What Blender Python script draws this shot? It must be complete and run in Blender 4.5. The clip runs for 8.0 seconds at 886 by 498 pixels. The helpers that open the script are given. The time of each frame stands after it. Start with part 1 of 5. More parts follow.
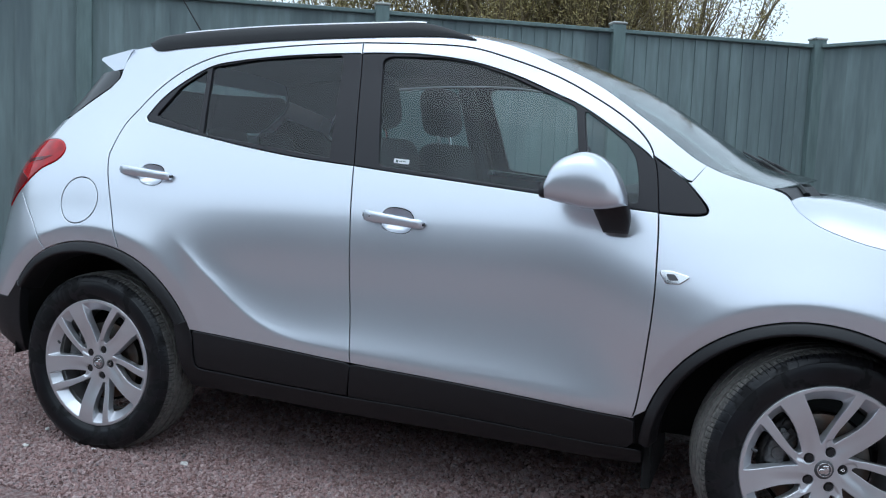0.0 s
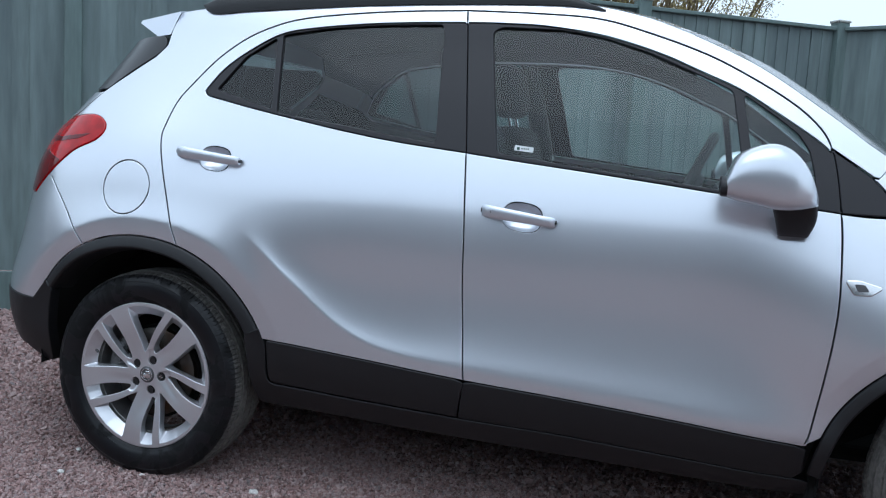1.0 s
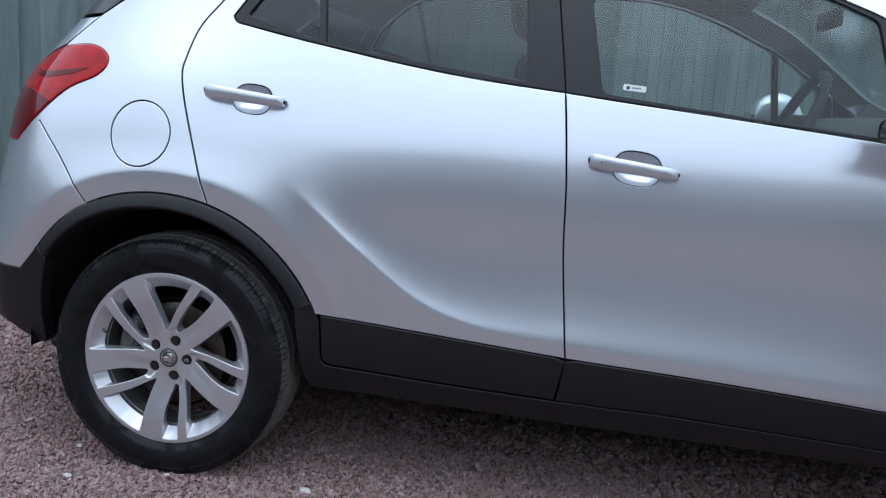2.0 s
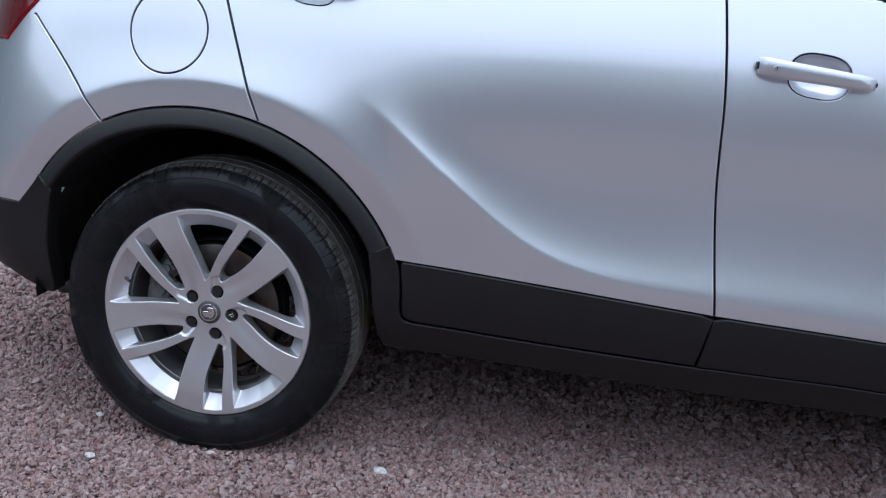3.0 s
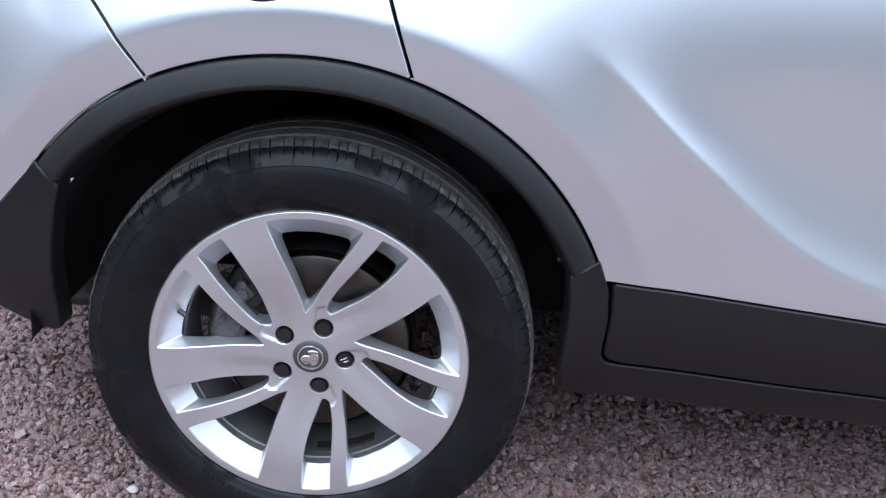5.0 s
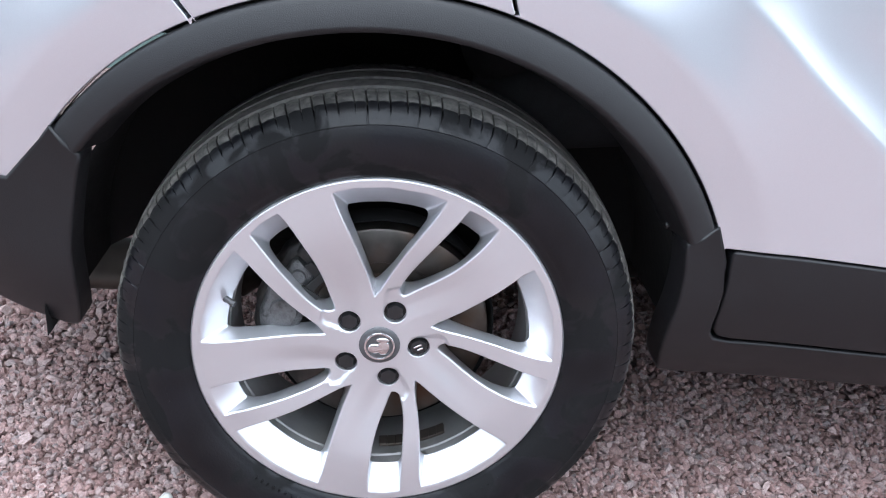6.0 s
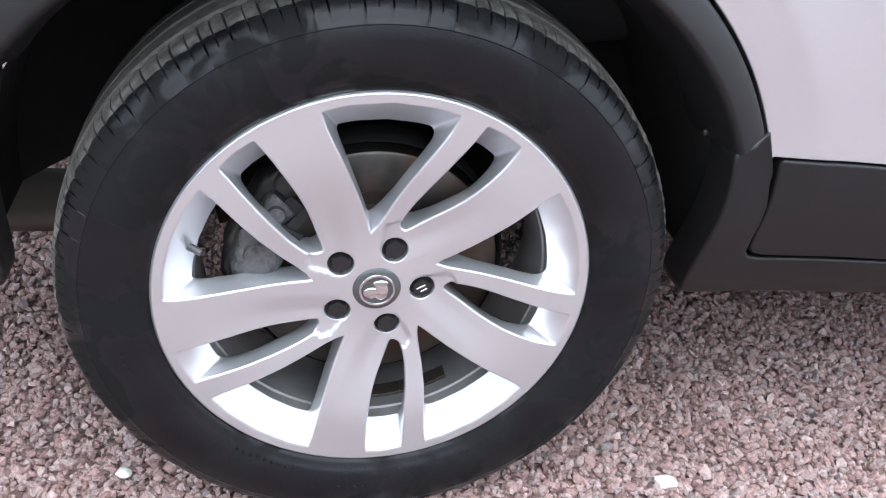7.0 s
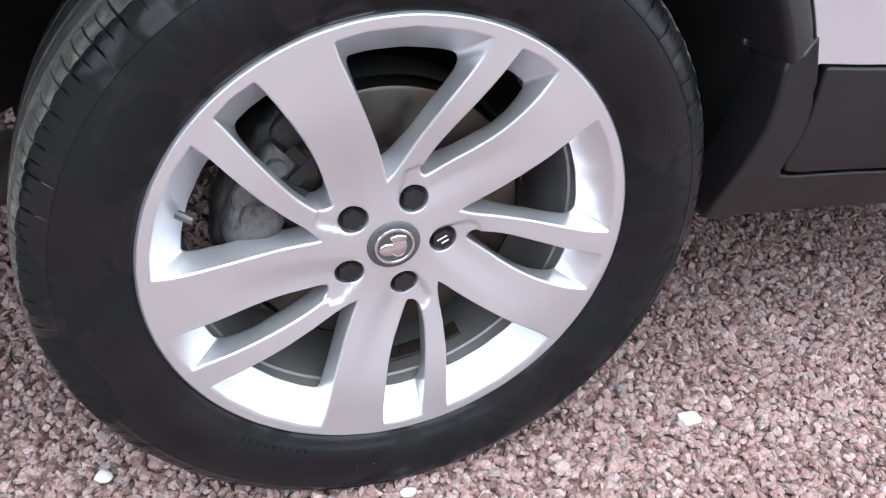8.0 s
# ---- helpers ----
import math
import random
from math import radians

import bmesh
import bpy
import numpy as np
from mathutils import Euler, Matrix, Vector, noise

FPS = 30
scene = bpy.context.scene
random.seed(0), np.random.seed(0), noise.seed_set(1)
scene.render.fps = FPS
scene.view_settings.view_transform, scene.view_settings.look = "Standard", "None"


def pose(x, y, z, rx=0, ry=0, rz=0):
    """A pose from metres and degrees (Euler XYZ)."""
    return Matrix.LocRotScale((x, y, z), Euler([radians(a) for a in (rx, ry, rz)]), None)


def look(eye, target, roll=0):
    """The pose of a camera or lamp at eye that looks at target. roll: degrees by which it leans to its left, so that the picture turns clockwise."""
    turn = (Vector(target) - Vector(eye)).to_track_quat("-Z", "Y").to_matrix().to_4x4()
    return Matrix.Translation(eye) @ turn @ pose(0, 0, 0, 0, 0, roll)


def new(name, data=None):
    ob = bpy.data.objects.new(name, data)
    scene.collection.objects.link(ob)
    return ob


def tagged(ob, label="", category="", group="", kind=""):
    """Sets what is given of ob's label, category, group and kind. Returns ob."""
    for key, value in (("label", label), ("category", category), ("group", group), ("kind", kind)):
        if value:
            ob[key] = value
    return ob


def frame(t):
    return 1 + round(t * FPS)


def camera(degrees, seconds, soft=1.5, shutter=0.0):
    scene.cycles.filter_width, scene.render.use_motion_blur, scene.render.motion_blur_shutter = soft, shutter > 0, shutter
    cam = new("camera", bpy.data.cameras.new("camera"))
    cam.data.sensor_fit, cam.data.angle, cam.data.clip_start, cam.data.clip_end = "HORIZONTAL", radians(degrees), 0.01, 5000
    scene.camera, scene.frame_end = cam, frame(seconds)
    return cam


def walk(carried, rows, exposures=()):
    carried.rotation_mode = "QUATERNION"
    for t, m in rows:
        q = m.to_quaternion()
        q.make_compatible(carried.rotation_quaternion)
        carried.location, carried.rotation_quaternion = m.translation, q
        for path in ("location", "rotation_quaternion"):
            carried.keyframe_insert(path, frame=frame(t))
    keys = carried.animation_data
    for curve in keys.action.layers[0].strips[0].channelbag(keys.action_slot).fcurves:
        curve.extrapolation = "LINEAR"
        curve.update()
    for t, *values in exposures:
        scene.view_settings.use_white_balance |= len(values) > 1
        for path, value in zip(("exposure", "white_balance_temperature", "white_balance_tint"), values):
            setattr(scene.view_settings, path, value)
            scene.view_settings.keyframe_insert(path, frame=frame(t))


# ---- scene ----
cam = camera(53.8, 8.0, soft=1.15)
PATH = [
    (0, (2.37, -3.48, 1.144), (1.676, -1.614, 0.953), 2.5),
    (0.5, (2.036, -3.429, 1.143), (1.421, -1.537, 0.943), 3.2),
    (1, (1.699, -3.299, 1.149), (1.152, -1.39, 0.912), 3.4),
    (1.2, (1.554, -3.259, 1.157), (1.051, -1.342, 0.891), 3.4),
    (2.3, (1.031, -2.909, 1.093), (0.734, -0.972, 0.692), 3.4),
    (2.5, (0.977, -2.815, 1.091), (0.682, -0.889, 0.643), 3.1),
    (3, (0.774, -2.626, 1.037), (0.509, -0.716, 0.504), 3.9),
    (3.5, (0.615, -2.465, 1.034), (0.434, -0.573, 0.411), 4.4),
    (4, (0.459, -2.306, 1.013), (0.36, -0.428, 0.332), 4.5),
    (4.5, (0.32, -2.156, 1.036), (0.292, -0.301, 0.287), 5.0),
    (5, (0.176, -2.024, 1.016), (0.197, -0.175, 0.255), 5.1),
    (5.2, (0.115, -1.979, 1.012), (0.166, -0.133, 0.244), 4.7),
    (6.3, (-0.037, -1.791, 0.93), (0.172, -0.028, 0.009), 5.7),
    (6.5, (-0.062, -1.751, 0.914), (0.203, -0.019, -0.051), 6.2),
    (7, (-0.117, -1.653, 0.902), (0.272, -0.001, -0.156), 6.1),
    (7.5, (-0.161, -1.59, 0.876), (0.316, 0.002, -0.237), 5.5),
    (8, (-0.215, -1.519, 0.837), (0.39, -0.007, -0.324), 6.2),
]
walk(cam, [(t, look(eye, target, roll)) for t, eye, target, roll in PATH], exposures=[(0.0, 0.05, 5450, 3), (1.0, 0.0, 5450, 4), (2.5, 0.1, 5500, 8), (3.5, 0.29, 5520, 8.3), (4.5, 0.66, 5500, 8.3), (6.5, 1.64, 5850, 6.5), (8.0, 1.60, 5950, 7)])

# ---- light ----
from mathutils import geometry

world = bpy.data.worlds.new("overcast_sky")
scene.world = world
world.use_nodes = True
wn, wl = world.node_tree.nodes, world.node_tree.links
sky = wn.new("ShaderNodeTexSky")
sky.sky_type, sky.sun_disc = "NISHITA", False
sky.sun_elevation, sky.sun_rotation = radians(76), radians(193)
sky.air_density, sky.dust_density, sky.ozone_density = 1.0, 4.0, 1.5
pale = wn.new("ShaderNodeHueSaturation")
pale.inputs["Saturation"].default_value = 0.3
wl.new(sky.outputs[0], pale.inputs["Color"])
cloud = wn.new("ShaderNodeMix")
cloud.data_type = "RGBA"
cloud.inputs["Factor"].default_value = 0.55
cloud.inputs[7].default_value = (8.2, 8.5, 8.8, 1)
wl.new(pale.outputs[0], cloud.inputs[6])
wl.new(cloud.outputs[2], wn["Background"].inputs["Color"])
wn["Background"].inputs["Strength"].default_value = 0.165
sun_data = bpy.data.lights.new("sun", "SUN")
sun_data.energy, sun_data.angle, sun_data.color = 0.35, radians(60), (1.0, 0.97, 0.93)
sun = new("sun", sun_data)
sun.matrix_world = look((0, 0, 10), (0.10, 0.45, 8.0))

# ---- materials ----
def material(name, color, rough=0.5, metal=0.0, coat=0.0, var=0.0, scale=30.0, bump=0.0, bump_scale=200.0, spec=0.5, dirt=None, dirt_scale=3.0, island=0.0, stretch=(1, 1, 1), rvar=0.08):
    """A principled surface with colour variation at two scales and fine relief."""
    m = bpy.data.materials.new(name)
    m.use_nodes = True
    n, l = m.node_tree.nodes, m.node_tree.links
    p = n["Principled BSDF"]
    p.inputs["Base Color"].default_value = (*color, 1)
    p.inputs["Roughness"].default_value = rough
    p.inputs["Metallic"].default_value = metal
    p.inputs["Coat Weight"].default_value = coat
    p.inputs["Coat Roughness"].default_value = 0.04
    p.inputs["Specular IOR Level"].default_value = spec
    geo = n.new("ShaderNodeNewGeometry")
    place = n.new("ShaderNodeMapping")
    place.inputs["Scale"].default_value = stretch
    l.new(geo.outputs["Position"], place.inputs["Vector"])
    last = None
    if var > 0:
        fine = n.new("ShaderNodeTexNoise")
        fine.inputs["Scale"].default_value, fine.inputs["Detail"].default_value = scale, 6
        l.new(place.outputs[0], fine.inputs["Vector"])
        ramp = n.new("ShaderNodeMapRange")
        ramp.inputs["From Min"].default_value, ramp.inputs["From Max"].default_value = 0.3, 0.7
        ramp.inputs["To Min"].default_value, ramp.inputs["To Max"].default_value = 1 - var, 1 + var
        l.new(fine.outputs["Fac"], ramp.inputs["Value"])
        mul = n.new("ShaderNodeVectorMath")
        mul.operation = "SCALE"
        mul.inputs[0].default_value = color
        l.new(ramp.outputs[0], mul.inputs["Scale"])
        last = mul.outputs[0]
        rr = n.new("ShaderNodeMapRange")
        rr.inputs["To Min"].default_value, rr.inputs["To Max"].default_value = max(0.02, rough - rvar), min(1, rough + rvar)
        l.new(fine.outputs["Fac"], rr.inputs["Value"])
        l.new(rr.outputs[0], p.inputs["Roughness"])
    if dirt is not None:
        big = n.new("ShaderNodeTexNoise")
        big.inputs["Scale"].default_value, big.inputs["Detail"].default_value = dirt_scale, 5
        l.new(place.outputs[0], big.inputs["Vector"])
        edge = n.new("ShaderNodeMapRange")
        edge.inputs["From Min"].default_value, edge.inputs["From Max"].default_value = 0.48, 0.72
        l.new(big.outputs["Fac"], edge.inputs["Value"])
        mix = n.new("ShaderNodeMix")
        mix.data_type = "RGBA"
        l.new(edge.outputs[0], mix.inputs["Factor"])
        if last:
            l.new(last, mix.inputs[6])
        else:
            mix.inputs[6].default_value = (*color, 1)
        mix.inputs[7].default_value = (*dirt, 1)
        last = mix.outputs[2]
    if island > 0:
        info = n.new("ShaderNodeObjectInfo")
        mr = n.new("ShaderNodeMapRange")
        mr.inputs["To Min"].default_value, mr.inputs["To Max"].default_value = 1 - island, 1 + island
        l.new(info.outputs["Random"], mr.inputs["Value"])
        sc = n.new("ShaderNodeVectorMath")
        sc.operation = "SCALE"
        if last:
            l.new(last, sc.inputs[0])
        else:
            sc.inputs[0].default_value = color
        l.new(mr.outputs[0], sc.inputs["Scale"])
        last = sc.outputs[0]
    if last:
        l.new(last, p.inputs["Base Color"])
    if bump > 0:
        grain = n.new("ShaderNodeTexNoise")
        grain.inputs["Scale"].default_value, grain.inputs["Detail"].default_value = bump_scale, 4
        l.new(place.outputs[0], grain.inputs["Vector"])
        b = n.new("ShaderNodeBump")
        b.inputs["Strength"].default_value, b.inputs["Distance"].default_value = 0.6, bump
        l.new(grain.outputs["Fac"], b.inputs["Height"])
        l.new(b.outputs[0], p.inputs["Normal"])
    return m


def glass_material(name, tint, gloss_rough=0.01):
    """Window glass: clear tinted sheet with a fresnel gloss."""
    m = bpy.data.materials.new(name)
    m.use_nodes = True
    n, l = m.node_tree.nodes, m.node_tree.links
    n.remove(n["Principled BSDF"])
    clear, gloss, mix, lw, power, lift = n.new("ShaderNodeBsdfTransparent"), n.new("ShaderNodeBsdfGlossy"), n.new("ShaderNodeMixShader"), n.new("ShaderNodeLayerWeight"), n.new("ShaderNodeMath"), n.new("ShaderNodeMath")
    clear.inputs["Color"].default_value = (*tint, 1)
    gloss.inputs["Roughness"].default_value = gloss_rough
    power.operation, power.inputs[1].default_value = "POWER", 5.0
    lift.operation, lift.inputs[1].default_value, lift.inputs[2].default_value = "MULTIPLY_ADD", 0.94, 0.06
    lw.inputs["Blend"].default_value = 0.5
    l.new(lw.outputs["Facing"], power.inputs[0])
    l.new(power.outputs[0], lift.inputs[0])
    l.new(lift.outputs[0], mix.inputs["Fac"])
    l.new(clear.outputs[0], mix.inputs[1])
    l.new(gloss.outputs[0], mix.inputs[2])
    l.new(mix.outputs[0], n["Material Output"].inputs["Surface"])
    return m


PAINT = material("silver_paint", (0.715, 0.742, 0.795), rough=0.29, metal=0.8, coat=1.0, var=0.02, scale=900, rvar=0.02)
CLAD = material("black_textured_plastic", (0.0095, 0.0092, 0.0106), rough=0.46, spec=0.42, var=0.15, scale=40, bump=0.0006, bump_scale=900)
TRIM = material("black_satin_trim", (0.014, 0.0125, 0.0155), rough=0.42, spec=0.4, var=0.05, scale=60)
SEAL = material("black_rubber_seal", (0.008, 0.008, 0.008), rough=0.6, var=0.1, scale=80)
UNDER = material("dark_underbody", (0.003, 0.003, 0.0032), rough=0.9, var=0.3, scale=20, bump=0.002, bump_scale=60)
TYRE = material("tyre_rubber", (0.0050, 0.0053, 0.0072), rough=0.41, rvar=0.5, spec=0.33, var=0.4, scale=15, bump=0.0005, bump_scale=260, dirt=(0.0105, 0.0103, 0.0112), dirt_scale=9)
tn, tl = TYRE.node_tree.nodes, TYRE.node_tree.links
tp = tn["Principled BSDF"]
tyre_geo, blotch, blotch_edge = tn.new("ShaderNodeNewGeometry"), tn.new("ShaderNodeTexNoise"), tn.new("ShaderNodeMapRange")
blotch.inputs["Scale"].default_value, blotch.inputs["Detail"].default_value, blotch.inputs["Distortion"].default_value = 13.0, 5.0, 0.6
blotch_edge.inputs["From Min"].default_value, blotch_edge.inputs["From Max"].default_value = 0.52, 0.57
tl.new(tyre_geo.outputs["Position"], blotch.inputs["Vector"])
tl.new(blotch.outputs["Fac"], blotch_edge.inputs["Value"])
tyre_mix, tyre_rough = tn.new("ShaderNodeMix"), tn.new("ShaderNodeMapRange")
tyre_mix.data_type = "RGBA"
tl.new(blotch_edge.outputs[0], tyre_mix.inputs["Factor"])
tl.new(tp.inputs["Base Color"].links[0].from_socket, tyre_mix.inputs[6])
tyre_mix.inputs[7].default_value = (0.0024, 0.0025, 0.0032, 1)
tl.new(tyre_mix.outputs[2], tp.inputs["Base Color"])
tyre_rough.inputs["To Min"].default_value, tyre_rough.inputs["To Max"].default_value = 0.36, 0.80
tl.new(blotch_edge.outputs[0], tyre_rough.inputs["Value"])
tl.new(tyre_rough.outputs[0], tp.inputs["Roughness"])
TREAD = material("worn_tread_rubber", (0.080, 0.076, 0.070), rough=0.7, var=0.4, scale=120, bump=0.0008, bump_scale=500, dirt=(0.17, 0.16, 0.145), dirt_scale=75)
RIB = material("dark_tread_rubber", (0.125, 0.118, 0.109), rough=0.75, var=0.4, scale=90, bump=0.0006, bump_scale=500, dirt=(0.18, 0.168, 0.152), dirt_scale=40)
ALLOY = material("silver_alloy", (0.66, 0.665, 0.695), rough=0.31, metal=0.75, coat=0.5, var=0.03, scale=7, rvar=0.03)
HUBGREY = material("dark_grey_cap", (0.09, 0.09, 0.095), rough=0.4, metal=0.3, var=0.1, scale=200)
CHROME = material("chrome", (0.75, 0.75, 0.76), rough=0.12, metal=1.0, var=0.03, scale=90)
BOLT = material("black_bolt_cap", (0.014, 0.014, 0.015), rough=0.32, var=0.2, scale=200)
# barrel alloy: brake dust, with the shade inside the rim also in the colour
DUSTY_SHADED = material("dusted_shaded_alloy", (0.27, 0.265, 0.262), rough=0.5, metal=0.5, var=0.2, scale=18, bump=0.0004, bump_scale=300, dirt=(0.18, 0.168, 0.155), dirt_scale=9)
DISC = material("worn_brake_steel", (0.095, 0.086, 0.078), rough=0.42, metal=0.8, var=0.25, scale=40, dirt=(0.09, 0.05, 0.03), dirt_scale=12)
CALIPER = material("dirty_cast_caliper", (0.135, 0.135, 0.138), rough=0.5, metal=0.45, var=0.45, scale=70, bump=0.003, bump_scale=260, dirt=(0.035, 0.033, 0.031), dirt_scale=70)
CASTIRON = material("dark_cast_iron", (0.030, 0.029, 0.029), rough=0.6, metal=0.3, var=0.4, scale=60, bump=0.0015, bump_scale=200, dirt=(0.060, 0.052, 0.046), dirt_scale=50)
around = DISC.node_tree.nodes.new("ShaderNodeTangent")
around.direction_type, around.axis = "RADIAL", "Y"
DISC.node_tree.links.new(around.outputs[0], DISC.node_tree.nodes["Principled BSDF"].inputs["Tangent"])
DISC.node_tree.nodes["Principled BSDF"].inputs["Anisotropic"].default_value = 0.75
EXHAUST = material("brown_steel_silencer", (0.075, 0.060, 0.050), rough=0.6, metal=0.5, var=0.25, scale=20, dirt=(0.05, 0.04, 0.035), dirt_scale=14)
GLASS = glass_material("tinted_window_glass", (0.86, 0.94, 0.92))
PRIVACY = glass_material("privacy_window_glass", (0.48, 0.55, 0.55))
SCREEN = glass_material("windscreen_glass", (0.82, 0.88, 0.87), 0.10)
FABRIC = material("dark_seat_fabric", (0.030, 0.031, 0.034), rough=0.9, var=0.2, scale=60, bump=0.001, bump_scale=500)
INNER = material("dark_cabin_plastic", (0.028, 0.030, 0.033), rough=0.7, var=0.1, scale=40, bump=0.0005, bump_scale=500)
LINING = material("grey_pillar_lining", (0.11, 0.112, 0.115), rough=0.9, var=0.1, scale=60)
STICKER = material("white_sticker", (0.75, 0.77, 0.77), rough=0.5, var=0.03, scale=100)
INK = material("green_black_print", (0.02, 0.06, 0.05), rough=0.6, var=0.05, scale=100)
FENCE = material("green_painted_timber", (0.178, 0.226, 0.224), rough=0.8, var=0.16, scale=26, bump=0.0015, bump_scale=80, dirt=(0.118, 0.150, 0.156), dirt_scale=5, island=0.09, stretch=(1, 1, 0.12))
POST = material("green_painted_post", (0.145, 0.195, 0.188), rough=0.8, var=0.15, scale=30, bump=0.001, bump_scale=80, stretch=(1, 1, 0.15))
CAPWOOD = material("pale_weathered_cap", (0.42, 0.43, 0.40), rough=0.85, var=0.2, scale=30)
BARK = material("brown_twig_bark", (0.10, 0.075, 0.05), rough=0.9, var=0.3, scale=30)
SHRUB_BARK = material("olive_brown_stem", (0.17, 0.135, 0.075), rough=0.9, var=0.3, scale=30)
BUD = material("olive_spring_leaf", (0.25, 0.205, 0.075), rough=0.7, var=0.35, scale=2.5)
WALL = material("unseen_wall_render", (0.14, 0.15, 0.15), rough=0.9, var=0.25, scale=4, dirt=(0.10, 0.10, 0.10), dirt_scale=0.6)


def lens_material(name, color, rough=0.08):
    m = material(name, color, rough=rough, coat=0.1, spec=0.3, var=0.25, scale=25)
    p = m.node_tree.nodes["Principled BSDF"]
    p.inputs["Subsurface Weight"].default_value = 0.0
    return m


RED = lens_material("red_lamp_lens", (0.42, 0.002, 0.005))
RED_DEEP = lens_material("deep_red_lamp_lens", (0.12, 0.002, 0.004))
CLEAR = lens_material("clear_lamp_lens", (0.6, 0.6, 0.62))


# ---- tools ----
def thing(name, at, label, category, group="", kind=""):
    ob = new(name)
    ob.empty_display_size = 0.1
    ob.location = at
    return tagged(ob, label, category, group, kind)


def mesh_part(name, verts, faces, mat, parent=None, normals=None, smooth=True, label=""):
    """One mesh object with world coordinates, under a thing or a part."""
    me = bpy.data.meshes.new(name)
    me.from_pydata([tuple(v) for v in verts], [], [tuple(f) for f in faces])
    me.materials.append(mat)
    me.polygons.foreach_set("use_smooth", [smooth] * len(me.polygons))
    me.update()
    if normals is not None:
        me.normals_split_custom_set_from_vertices([tuple(n) for n in normals])
    ob = new(name, me)
    if parent is not None:
        hang(ob, parent)
    return tagged(ob, label)


def world_of(ob):
    m = ob.matrix_basis.copy()
    if ob.parent is not None:
        m = world_of(ob.parent) @ ob.matrix_parent_inverse @ m
    return m


def hang(ob, parent):
    ob.parent = parent
    ob.matrix_parent_inverse = world_of(parent).inverted()


def part(name, bm, mat, parent=None, label="", smooth=False, sharp=35):
    """Links a bmesh as one mesh object under a thing or a part."""
    me = bpy.data.meshes.new(name)
    bmesh.ops.recalc_face_normals(bm, faces=bm.faces[:])
    bm.to_mesh(me)
    bm.free()
    me.materials.append(mat)
    if smooth:
        me.polygons.foreach_set("use_smooth", [True] * len(me.polygons))
        me.set_sharp_from_angle(angle=radians(sharp))
    ob = new(name, me)
    if parent is not None:
        hang(ob, parent)
    return tagged(ob, label)


def box_bm(lo, hi, bevel=0.0, segments=2, turn=None):
    bm = bmesh.new()
    bmesh.ops.create_cube(bm, size=1)
    c, s = [(a + b) / 2 for a, b in zip(lo, hi)], [b - a for a, b in zip(lo, hi)]
    bmesh.ops.scale(bm, vec=s, verts=bm.verts)
    if bevel > 0:
        bmesh.ops.bevel(bm, geom=bm.edges[:], offset=bevel, segments=segments, affect="EDGES", profile=0.5)
    bmesh.ops.translate(bm, vec=c, verts=bm.verts)
    if turn is not None:
        bmesh.ops.transform(bm, matrix=turn, verts=bm.verts)
    return bm


def loft_bm(rings, cap=True, closed=True):
    """A skin over rings of equal length."""
    bm = bmesh.new()
    rows = [[bm.verts.new(p) for p in ring] for ring in rings]
    n = len(rows[0])
    for a, b in zip(rows, rows[1:]):
        for i in range(n if closed else n - 1):
            bm.faces.new((a[i], a[(i + 1) % n], b[(i + 1) % n], b[i]))
    if cap:
        bm.faces.new(rows[0][::-1])
        bm.faces.new(rows[-1])
    return bm


def tube_bm(points, radius, sides=10, cap=True):
    pts = [Vector(p) for p in points]
    rings = []
    for i, p in enumerate(pts):
        d = (pts[min(i + 1, len(pts) - 1)] - pts[max(i - 1, 0)]).normalized()
        a = d.orthogonal().normalized() if i == 0 else (rings_dir - d * rings_dir.dot(d)).normalized()
        rings_dir = a
        b = d.cross(a)
        r = radius[i] if isinstance(radius, (list, tuple)) else radius
        rings.append([p + a * (r * math.cos(2 * math.pi * k / sides)) + b * (r * math.sin(2 * math.pi * k / sides)) for k in range(sides)])
    return loft_bm(rings, cap)


def grid_part(name, nu, nv, fn, mat, parent, label="", thick=0.004):
    """A sheet from fn(u, v), with its own thickness."""
    verts, faces = [], []
    for i in range(nu + 1):
        for j in range(nv + 1):
            verts.append(fn(i / nu, j / nv))
    for i in range(nu):
        for j in range(nv):
            a = i * (nv + 1) + j
            faces.append((a, a + nv + 1, a + nv + 2, a + 1))
    bm = bmesh.new()
    vs = [bm.verts.new(v) for v in verts]
    for f in faces:
        bm.faces.new([vs[k] for k in f])
    bmesh.ops.recalc_face_normals(bm, faces=bm.faces[:])
    bmesh.ops.solidify(bm, geom=bm.faces[:], thickness=thick)
    return part(name, bm, mat, parent, label, smooth=True, sharp=50)


def smooth_step(a, b, x):
    t = min(1.0, max(0.0, (x - a) / (b - a)))
    return t * t * (3 - 2 * t)


def table(tab, x):
    """A smooth curve through a few (x, value) pairs."""
    n = len(tab)
    if x <= tab[0][0]:
        return tab[0][1] + (x - tab[0][0]) * (tab[1][1] - tab[0][1]) / (tab[1][0] - tab[0][0])
    if x >= tab[-1][0]:
        return tab[-1][1] + (x - tab[-1][0]) * (tab[-1][1] - tab[-2][1]) / (tab[-1][0] - tab[-2][0])
    i = 0
    while x > tab[i + 1][0]:
        i += 1

    def slope(k):
        a, b = max(k - 1, 0), min(k + 1, n - 1)
        return (tab[b][1] - tab[a][1]) / (tab[b][0] - tab[a][0])
    h = tab[i + 1][0] - tab[i][0]
    t = (x - tab[i][0]) / h
    return ((2 * t ** 3 - 3 * t * t + 1) * tab[i][1] + (t ** 3 - 2 * t * t + t) * slope(i) * h
            + (3 * t * t - 2 * t ** 3) * tab[i + 1][1] + (t ** 3 - t * t) * slope(i + 1) * h)


